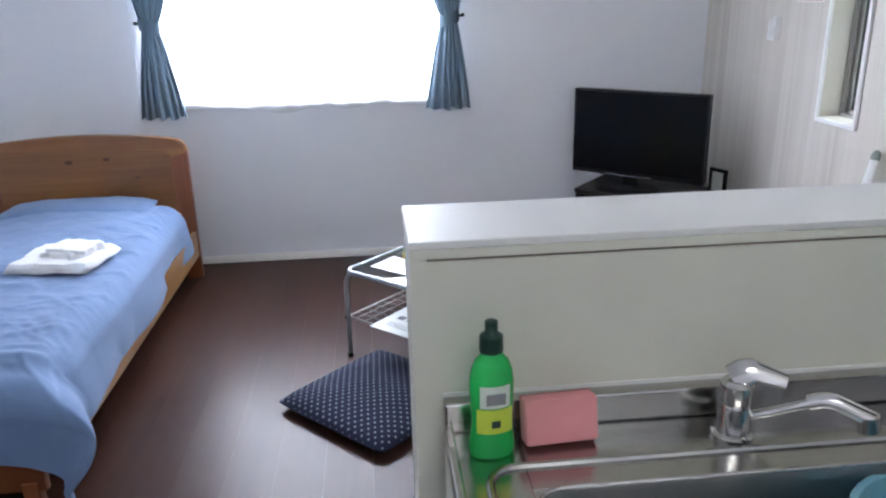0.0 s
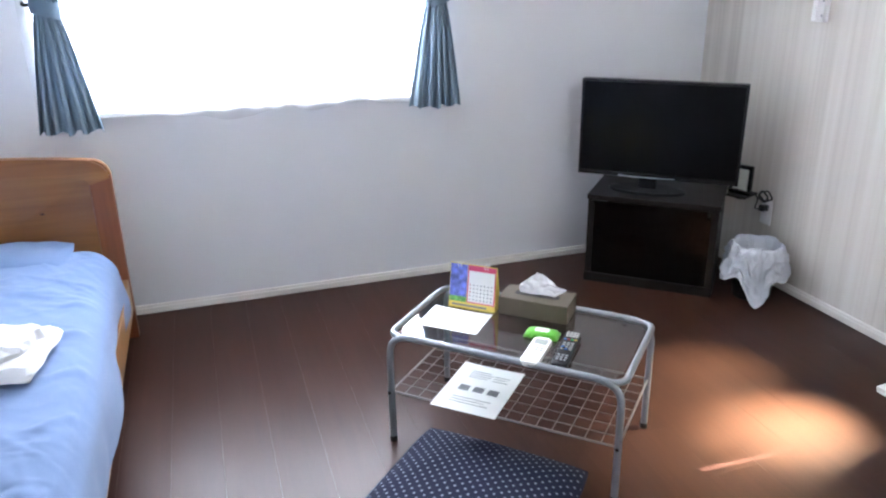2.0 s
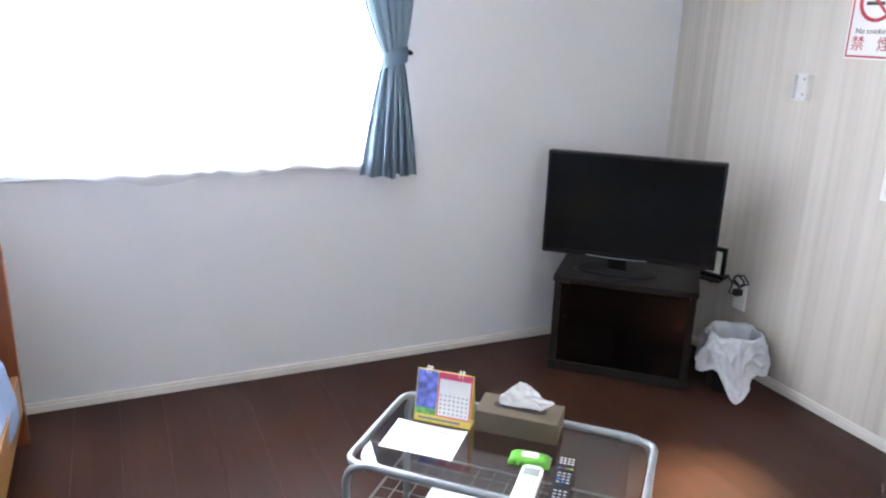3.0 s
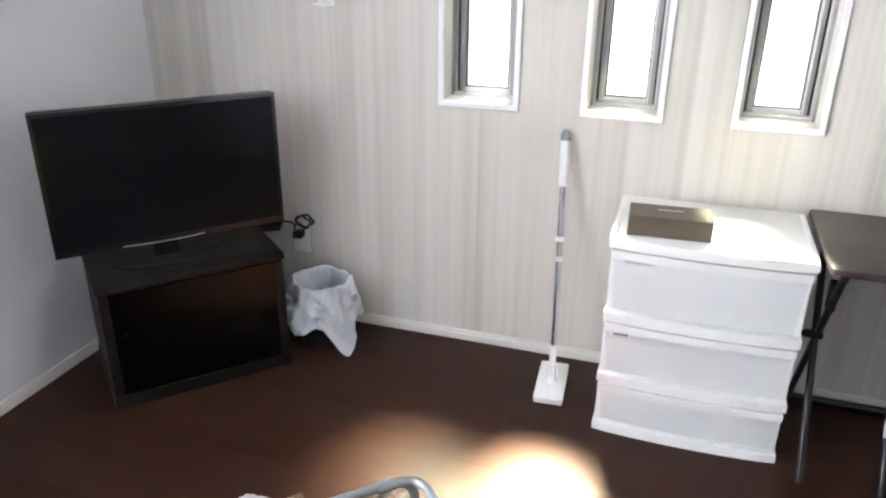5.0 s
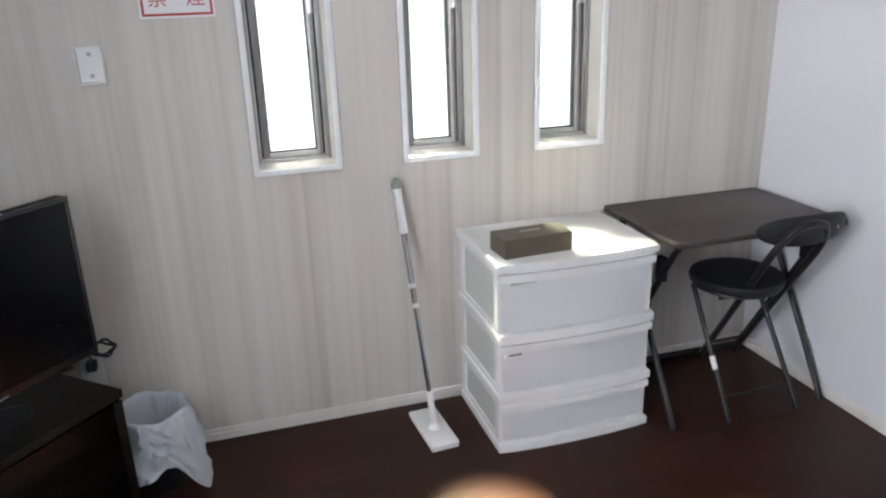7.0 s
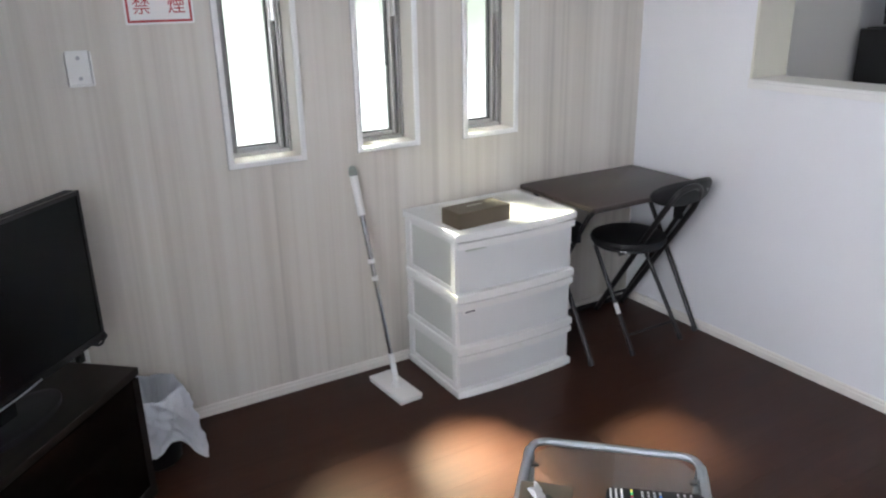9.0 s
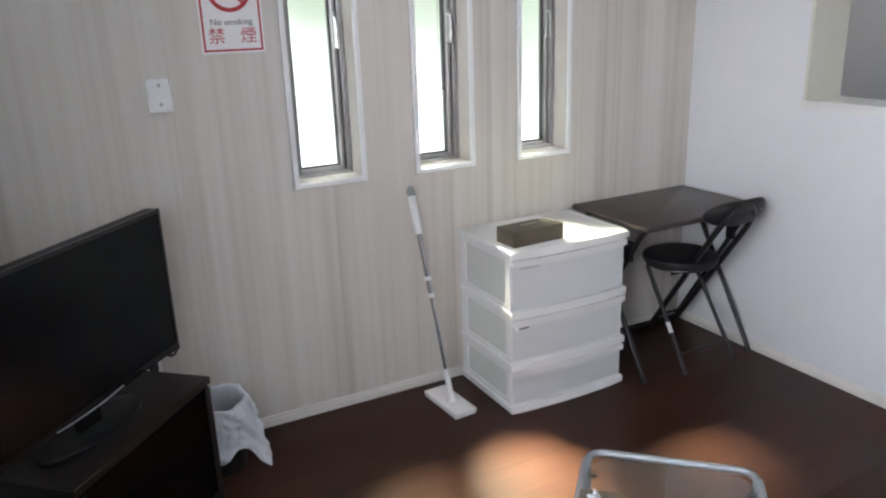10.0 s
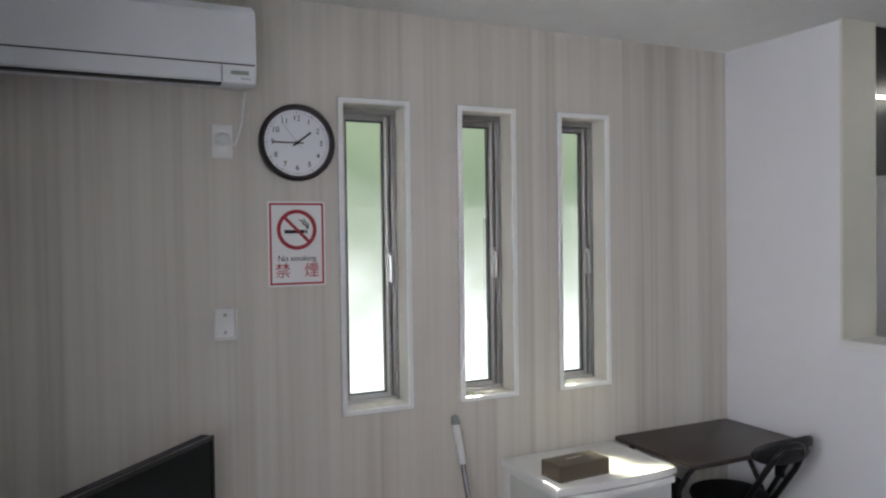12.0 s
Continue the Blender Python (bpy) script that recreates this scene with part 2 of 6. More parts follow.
PINE = wood("varnished_pine", (0.20, 0.078, 0.020), (0.27, 0.112, 0.030), (0.34, 0.150, 0.044), 0, rough=0.38, fine=30)
PINE_DARK = wood("red_varnished_pine", (0.15, 0.045, 0.015), (0.20, 0.064, 0.021), (0.245, 0.086, 0.029), 2, rough=0.38, fine=30)
PINE_LONG = wood("varnished_pine_rail", (0.22, 0.095, 0.026), (0.28, 0.13, 0.038), (0.34, 0.17, 0.055), 1, rough=0.38, fine=30)
KNOT = mat("pine_knot", (0.10, 0.035, 0.012), 0.5, vary=0.3, scale=(60, 60, 60))
BLUE_COTTON = mat("blue_cotton", (0.165, 0.240, 0.405), 0.9, vary=0.07, scale=(5, 5, 5), grain=(700, 700, 700), bump=0.05, spec=0.15, sheen=0.15)
CURTAIN = cloth_through("blue_grey_curtain", (0.25, 0.325, 0.39), 0.22, 0.0)
SHEER = cloth_through("white_sheer_curtain", (0.95, 0.95, 0.96), 0.75, 0.37)
TOWEL = mat("white_terry", (0.85, 0.85, 0.86), 0.95, vary=0.03, grain=(500, 500, 500), bump=0.2, spec=0.1)
NAVY = dotted_cloth()
NAVY_PLAIN = mat("navy_cotton", (0.016, 0.018, 0.04), 0.9, spec=0.2)
BLACK_GLOSS = mat("black_gloss_plastic", (0.012, 0.012, 0.013), 0.18, vary=0.1, bump=0, rough_vary=0.03)
SCREEN = mat("dark_screen", (0.005, 0.005, 0.006), 0.2, vary=0.1, bump=0, rough_vary=0.0, spec=0.14)
BLACK_MATT = mat("black_matt_plastic", (0.012, 0.012, 0.013), 0.5, spec=0.3)
ESPRESSO = wood("black_brown_veneer", (0.011, 0.009, 0.008), (0.016, 0.0128, 0.0112), (0.022, 0.0175, 0.0155), 0, rough=0.4, fine=40, coat=0.0, spec=0.22)
SMOKED = clear_glass("smoked_glass", (0.16, 0.15, 0.145), gloss=0.06)
GLASS = clear_glass("clear_glass", (0.90, 0.94, 0.93), gloss=0.08)
PANE_GLASS = clear_glass("window_glass", (0.97, 0.97, 0.97))
OBSCURE = obscured_glass()
SILVER = mat("silver_lacquered_steel", (0.30, 0.325, 0.345), 0.46, metal=0.6, vary=0.04, bump=0)
WIRE = mat("silver_wire", (0.30, 0.29, 0.28), 0.4, metal=0.5, vary=0.04, bump=0)
CHROME = mat("chrome", (0.62, 0.61, 0.61), 0.12, metal=1.0, vary=0.03, bump=0, rough_vary=0.04)
STEEL = mat("brushed_stainless_steel", (0.47, 0.46, 0.445), 0.18, metal=1.0, vary=0.06, scale=(3, 60, 60), grain=(20, 900, 900), bump=0.01)
ALU = mat("anodised_aluminium", (0.40, 0.39, 0.375), 0.38, metal=0.75, vary=0.06)
# bright metal of small parts; on bottom bars it paints the light they catch
ALU_LIGHT = mat("bright_and_lit_aluminium", (0.66, 0.65, 0.63), 0.32, metal=0.7, vary=0.05)
ALU_DARK = mat("dark_gasket", (0.03, 0.03, 0.03), 0.6)
WHITE_PLASTIC = mat("white_plastic", (0.82, 0.82, 0.805), 0.36, vary=0.02)
MILKY_SIDE = plastic_glass("milky_grey_plastic", (0.68, 0.70, 0.66), 0.40, 0.15)
MILKY = plastic_glass("milky_plastic", (0.75, 0.765, 0.765), 0.38, 0.15)
AC_WHITE = mat("air_conditioner_plastic", (0.74, 0.75, 0.77), 0.35, vary=0.02, bump=0)
CREAM = mat("cream_laminate", (0.66, 0.645, 0.56), 0.42, vary=0.03, scale=(3, 3, 3))
CREAM_TOP = mat("off_white_laminate", (0.74, 0.73, 0.71), 0.45, vary=0.03, scale=(3, 3, 3))
# rougher, darker copy of the steel; the bowl's shade is in its colour
BOWL_STEEL = mat("dull_shaded_steel", (0.40, 0.40, 0.395), 0.30, metal=1.0, vary=0.10, scale=(6, 6, 12), grain=(30, 900, 900), bump=0.015)
DESK_BROWN = wood("dark_desk_laminate", (0.030, 0.020, 0.017), (0.038, 0.026, 0.022), (0.048, 0.033, 0.028), 1, rough=0.42, fine=50)
BLACK_STEEL = mat("black_painted_steel", (0.022, 0.020, 0.021), 0.35, metal=0.3, vary=0.1, bump=0)
VINYL = mat("black_vinyl", (0.010, 0.010, 0.011), 0.55, vary=0.15, grain=(300, 300, 300), bump=0.05)
BROWN_CARD = mat("brown_card", (0.105, 0.082, 0.055), 0.5, vary=0.05)
TISSUE = cloth_through("white_tissue", (0.9, 0.9, 0.91), 0.3, 0.0)
BAG = cloth_through("white_plastic_bag", (0.86, 0.89, 0.95), 0.35, 0.08)
PAPER = mat("white_paper", (0.86, 0.86, 0.85), 0.7, vary=0.01, bump=0)
INK = mat("grey_print", (0.22, 0.22, 0.24), 0.7, bump=0)
RED = mat("red_print", (0.46, 0.035, 0.045), 0.6, bump=0)
PINK = mat("pink_red_print", (0.75, 0.10, 0.22), 0.6, bump=0)
BLACK_INK = mat("black_print", (0.02, 0.02, 0.02), 0.6, bump=0)
YELLOW = mat("yellow_card", (0.80, 0.62, 0.13), 0.6, bump=0)
PICTURE = mat("blue_violet_print", (0.16, 0.20, 0.62), 0.6, vary=0.5, scale=(50, 50, 50), bump=0)
LAWN = mat("green_print", (0.16, 0.42, 0.10), 0.6, vary=0.4, scale=(80, 80, 80), bump=0)
LIME = mat("lime_green_wrap", (0.13, 0.46, 0.035), 0.3, vary=0.1, bump=0)
BLUE_KEY = mat("blue_key", (0.05, 0.20, 0.60), 0.4, bump=0)
GREEN_KEY = mat("green_key", (0.05, 0.50, 0.15), 0.4, bump=0)
GREY_KEY = mat("grey_key", (0.45, 0.46, 0.48), 0.4, bump=0)
LCD = mat("grey_display", (0.30, 0.33, 0.30), 0.3, bump=0)
SOAP = plastic_glass("green_soap_bottle", (0.09, 0.86, 0.20), 0.03, 0.6)
CAP_GREEN = mat("dark_green_cap", (0.010, 0.045, 0.030), 0.4, bump=0)
LABEL_YELLOW = mat("yellow_green_label", (0.55, 0.65, 0.05), 0.4, bump=0)
LABEL_PALE = mat("pale_label", (0.62, 0.66, 0.60), 0.4, bump=0)
SPONGE = mat("pink_sponge", (0.72, 0.30, 0.31), 0.95, vary=0.08, grain=(350, 350, 350), bump=0.06)
TUB = plastic_glass("blue_tub_plastic", (0.25, 0.50, 0.62), 0.3, 0.3)
CLOCK_RIM = mat("dark_brown_rim", (0.030, 0.018, 0.020), 0.3, bump=0)
CLOCK_FACE = mat("clock_dial_white", (0.84, 0.85, 0.90), 0.6, bump=0, vary=0.01)
CORD = mat("white_cord", (0.75, 0.75, 0.73), 0.5, bump=0)
BLACK_CORD = mat("black_cord", (0.012, 0.012, 0.012), 0.5, bump=0)
OUTSIDE = mat("pale_render", (0.55, 0.54, 0.50), 0.9, vary=0.08)
GRAVEL = mat("pale_gravel", (0.42, 0.40, 0.36), 0.95, vary=0.2, scale=(3, 3, 3), grain=(60, 60, 60), bump=0.3)

# ---- building blocks ----


def link(ob, parent):
    ob.parent = parent
    return ob


def thing(name, m, label, category, group="", kind=""):
    ob = new(name)
    ob.empty_display_size = 0.05
    ob.matrix_basis = m
    return tagged(ob, label, category, group, kind)


def part(name, bm, material, parent=None, label="", smooth=False):
    me = bpy.data.meshes.new(name)
    bmesh.ops.recalc_face_normals(bm, faces=bm.faces)
    bm.to_mesh(me)
    bm.free()
    me.materials.append(material)
    if smooth:
        me.polygons.foreach_set("use_smooth", [True] * len(me.polygons))
        me.set_sharp_from_angle(angle=radians(40))
    ob = new(name, me)
    if parent is not None:
        ob.parent = parent
    if label:
        ob["label"] = label
    return ob


def box(x0, y0, z0, x1, y1, z1, bevel=0.0, bm=None, seg=2):
    own = bmesh.new()
    vs = [own.verts.new((x, y, z)) for z in (z0, z1) for y in (y0, y1) for x in (x0, x1)]
    for f in ((0, 2, 3, 1), (4, 5, 7, 6), (0, 1, 5, 4), (2, 6, 7, 3), (0, 4, 6, 2), (1, 3, 7, 5)):
        own.faces.new([vs[i] for i in f])
    if bevel:
        bmesh.ops.bevel(own, geom=own.edges[:], offset=bevel, segments=seg, profile=0.5, affect="EDGES")
    if bm is None:
        return own
    return join(bm, own)


def join(bm, other, m=None):
    """Adds other's geometry to bm, moved by m."""
    table = {}
    for v in other.verts:
        table[v] = bm.verts.new(m @ v.co if m else v.co)
    for f in other.faces:
        try:
            bm.faces.new([table[v] for v in f.verts])
        except ValueError:
            pass
    other.free()
    return bm


def prism(poly, depth, bevel=0.0, axis="z"):
    """A flat outline (list of x, y) pushed up by depth; axis y stands it up (x, z) and pushes it along y, x makes it (y, z)."""
    bm = bmesh.new()
    turn = {"z": lambda a, b, d: (a, b, d), "y": lambda a, b, d: (a, d, b), "x": lambda a, b, d: (d, a, b)}[axis]
    lo = [bm.verts.new(turn(a, b, 0)) for a, b in poly]
    hi = [bm.verts.new(turn(a, b, depth)) for a, b in poly]
    n = len(poly)
    bm.faces.new(lo[::-1])
    bm.faces.new(hi)
    for i in range(n):
        bm.faces.new((lo[i], lo[(i + 1) % n], hi[(i + 1) % n], hi[i]))
    if bevel:
        edges = [e for e in bm.edges if (e.verts[0] in lo and e.verts[1] in lo) or (e.verts[0] in hi and e.verts[1] in hi)]
        bmesh.ops.bevel(bm, geom=edges, offset=bevel, segments=2, profile=0.5, affect="EDGES")
    return bm


def round_rect(x0, y0, x1, y1, r, n=5):
    pts = []
    for cx, cy, a in ((x1 - r, y1 - r, 0), (x0 + r, y1 - r, 90), (x0 + r, y0 + r, 180), (x1 - r, y0 + r, 270)):
        for i in range(n + 1):
            t = radians(a + 90 * i / n)
            pts.append((cx + r * math.cos(t), cy + r * math.sin(t)))
    return pts


def bend(pts, r, n=6):
    """A path with rounded corners through the points."""
    pts = [Vector(p) for p in pts]
    out = [pts[0]]
    for a, b, c in zip(pts, pts[1:], pts[2:]):
        u, w = (a - b).normalized(), (c - b).normalized()
        k = min(r, (a - b).length * 0.49, (c - b).length * 0.49)
        p, q = b + u * k, b + w * k
        for i in range(n + 1):
            t = i / n
            out.append(p * (1 - t) ** 2 + b * 2 * t * (1 - t) + q * t * t)
    out.append(pts[-1])
    return out


def tube(pts, r, seg=10, closed=False, bm=None, squash=1.0):
    """A tube swept along points, by parallel transport. squash flattens it."""
    own = bmesh.new()
    pts = [Vector(p) for p in pts]
    n = len(pts)
    rings, side = [], None
    for i, p in enumerate(pts):
        a = pts[i - 1] if (i or closed) else pts[i]
        b = pts[(i + 1) % n] if (i < n - 1 or closed) else pts[i]
        d = (b - a).normalized()
        if side is None:
            side = d.orthogonal().normalized()
        side = (side - d * side.dot(d)).normalized()
        up = d.cross(side)
        rr = r[i] if isinstance(r, (list, tuple)) else r
        rings.append([own.verts.new(p + (side * math.cos(2 * math.pi * k / seg) + up * math.sin(2 * math.pi * k / seg) * squash) * rr) for k in range(seg)])
    for i in range(n if closed else n - 1):
        a, b = rings[i], rings[(i + 1) % n]
        for k in range(seg):
            own.faces.new((a[k], a[(k + 1) % seg], b[(k + 1) % seg], b[k]))
    if not closed:
        own.faces.new(rings[0][::-1])
        own.faces.new(rings[-1])
    if bm is None:
        return own
    return join(bm, own)


def lathe(profile, seg=28, cx=0.0, cy=0.0, squash=1.0):
    """A turned shape from (radius, height) pairs, closed at its ends."""
    bm = bmesh.new()
    rings = [[bm.verts.new((cx + r * math.cos(2 * math.pi * k / seg), cy + squash * r * math.sin(2 * math.pi * k / seg), z)) for k in range(seg)] for r, z in profile]
    for a, b in zip(rings, rings[1:]):
        for k in range(seg):
            bm.faces.new((a[k], a[(k + 1) % seg], b[(k + 1) % seg], b[k]))
    bm.faces.new(rings[0][::-1])
    bm.faces.new(rings[-1])
    return bm


def sheet(fn, nu, nv, thick=0.0):
    """A surface fn(u, v) over 0..1 x 0..1, given a thickness along its normals."""
    bm = bmesh.new()
    g = [[bm.verts.new(fn(i / nu, j / nv)) for j in range(nv + 1)] for i in range(nu + 1)]
    for i in range(nu):
        for j in range(nv):
            bm.faces.new((g[i][j], g[i + 1][j], g[i + 1][j + 1], g[i][j + 1]))
    if thick:
        bm.normal_update()
        bmesh.ops.solidify(bm, geom=bm.faces[:], thickness=thick)
    return bm


def disc(cx, cy, r, z0, z1, seg=32):
    return prism([(cx + r * math.cos(2 * math.pi * k / seg), cy + r * math.sin(2 * math.pi * k / seg)) for k in range(seg)], z1 - z0) if z0 == 0 else shift(prism([(cx + r * math.cos(2 * math.pi * k / seg), cy + r * math.sin(2 * math.pi * k / seg)) for k in range(seg)], z1 - z0), 0, 0, z0)


def shift(bm, x, y, z):
    bmesh.ops.translate(bm, verts=bm.verts[:], vec=(x, y, z))
    return bm


def moved(bm, m):
    bmesh.ops.transform(bm, matrix=m, verts=bm.verts[:])
    return bm


def lettering(name, text, size, m, material, parent, thick=0.0005):
    """Words as a thin mesh, centred, in the local x, y plane of m."""
    cu = bpy.data.curves.new(name, "FONT")
    cu.body, cu.size, cu.align_x, cu.align_y, cu.extrude = text, size, "CENTER", "CENTER", thick
    tmp = new(name + "_curve", cu)
    me = bpy.data.meshes.new_from_object(tmp.evaluated_get(bpy.context.evaluated_depsgraph_get()))
    bpy.data.objects.remove(tmp)
    bpy.data.curves.remove(cu)
    me.materials.clear()
    me.materials.append(material)
    me.transform(m)
    ob = new(name, me)
    ob.parent = parent
    return ob


def fold(x, y, s, seed=0.0):
    return noise.noise(Vector((x * s, y * s, seed)))



# ---- the shell ----
X0, X1, Y0, Y1, H = -1.75, 2.412, -0.015, 3.06, 2.40
KY = -2.25
T = 0.15
XO = X1 + T


def structure(name, bm, material, label, category):
    return tagged(part(name, bm, material), label, category, kind="structure")


# base under the boards
floor = structure("floor", box(X0 - T, KY - T, -0.12, XO, Y1 + T, -0.009), GROOVE, "dark brown plank floor with fine dark joints", "floor")
ceiling = structure("ceiling", box(X0 - T, KY - T, H, XO, Y1 + T, H + 0.12), CEIL, "plain white papered ceiling", "ceiling")
structure("wall_west", box(X0 - T, KY - T, -0.009, X0, Y1 + T, H), PAPER_WHITE, "plain white papered wall behind the bed", "wall")
structure("wall_south", box(X0, KY - T, -0.009, X1, KY, H), PAPER_WHITE, "plain white papered wall at the back of the kitchen", "wall")

# wall with the wide window
WX0, WX1, WZ0, WZ1 = -0.68, 0.97, 0.90, 2.05
bm = box(X0, Y1, -0.009, WX0, Y1 + T, H)
box(WX1, Y1, -0.009, XO, Y1 + T, H, bm=bm)
box(WX0, Y1, -0.009, WX1, Y1 + T, WZ0, bm=bm)
box(WX0, Y1, WZ1, WX1, Y1 + T, H, bm=bm)
structure("wall_north", bm, PAPER_WHITE, "white papered wall with a wide curtained window", "wall")

# wall with the three narrow windows
NARROW = [(1.609, 1.889), (1.143, 1.405), (0.675, 0.940)]
NZ0, NZ1 = 0.904, 2.067
bm = bmesh.new()
ys = [-0.196] + [v for w in reversed(NARROW) for v in (w[0] + 0.02, w[1] - 0.02)] + [Y1]
for a, b in zip(ys[0::2], ys[1::2]):
    box(X1, a, -0.009, XO, b, H, bm=bm)
for a, b in NARROW:
    box(X1, a + 0.02, -0.009, XO, b - 0.02, NZ0 + 0.02, bm=bm)
    box(X1, a + 0.02, NZ1 - 0.02, XO, b - 0.02, H, bm=bm)
structure("wall_kitchen_east", box(X1, KY, -0.009, XO, -0.196, H), PAPER_WHITE, "plain white papered wall in the kitchen", "wall")
structure("wall_east", bm, STRIPES, "beige wallpaper with soft vertical streaks and three narrow windows", "wall")

# wall between room and kitchen: a full-height stub and a half-height run with a free end
PX0, PX1 = 0.568, 1.795
structure("wall_kitchen", box(PX1 + 0.012, -0.196, -0.009, X1, Y0, H), PAPER_WHITE, "white papered wall stub beside the kitchen opening", "wall")
half = structure("half_wall", box(PX0, -0.176, -0.009, PX1 + 0.012, Y0, 1.096), PAPER_WHITE, "half-height white wall between kitchen and room", "half wall")
part("kitchen_face", box(PX0 - 0.012, -0.1815, 0.0, PX1 + 0.012, -0.176, 1.093), CREAM, half, "cream laminate splash panel")
part("end_panel", box(PX0 - 0.012, -0.176, 0.0, PX0, Y0 + 0.014, 1.112), CREAM, half, "cream laminate end")
xe = PX1 + 0.012
part("edge_rail", box(PX0 - 0.012, -0.183, 1.097, xe, -0.176, 1.112, 0.001), CREAM, half, "cream edge trim")
part("mitre_fill", box(PX0 - 0.012, -0.1815, 1.093, PX0 + 0.012, -0.176, 1.097), CREAM, half)
# brown strip paints the shadow in the groove under the trim
part("rail_joint", box(PX0 + 0.012, -0.1805, 1.0935, xe, -0.176, 1.097), JOINT_SHADE, half, "joint under the trim, its shadow painted brown")
part("core", box(PX0, -0.176, 1.096, xe, Y0 + 0.014, 1.112), CREAM, half)
cap = prism([(PX0 - 0.013, -0.184), (xe, -0.184), (xe, Y0 + 0.029), (PX0 - 0.013, Y0 + 0.029)], 0.012, 0.002)
part("cap", shift(cap, 0, 0, 1.112), CREAM_TOP, half, "smooth off-white top board")
part("sill_nosing", box(PX0 - 0.012, Y0 + 0.014, 1.088, xe, Y0 + 0.028, 1.112, 0.002), CREAM_TOP, half)
structure("trim_jamb", box(PX1, -0.200, 1.124, PX1 + 0.012, 0.004, H), CREAM, "cream jamb lining of the kitchen opening", "trim")

# skirting boards with a stepped profile
SK = [(0, 0), (0.010, 0), (0.010, 0.026), (0.007, 0.030), (0.007, 0.038), (0.003, 0.042), (0, 0.042)]


def skirting(name, p, q, out):
    """From p to q on the floor, its face towards out."""
    bm = bmesh.new()
    ends = []
    for e in (Vector(p), Vector(q)):
        ends.append([bm.verts.new((e.x + out[0] * a, e.y + out[1] * a, b)) for a, b in SK])
    n = len(SK)
    bm.faces.new(ends[0])
    bm.faces.new(ends[1][::-1])
    for i in range(n):
        bm.faces.new((ends[0][i], ends[0][(i + 1) % n], ends[1][(i + 1) % n], ends[1][i]))
    structure(name, bm, TRIM, "low off-white skirting board with a stepped edge", "baseboard")


skirting("baseboard_north", (X0 + 0.012, Y1), (X1 - 0.012, Y1), (0, -1))
skirting("baseboard_east", (X1, Y0 + 0.012), (X1, Y1), (-1, 0))
skirting("baseboard_kitchen", (PX0, Y0), (X1, Y0), (0, 1))
skirting("baseboard_west", (X0, KY), (X0, Y1), (1, 0))


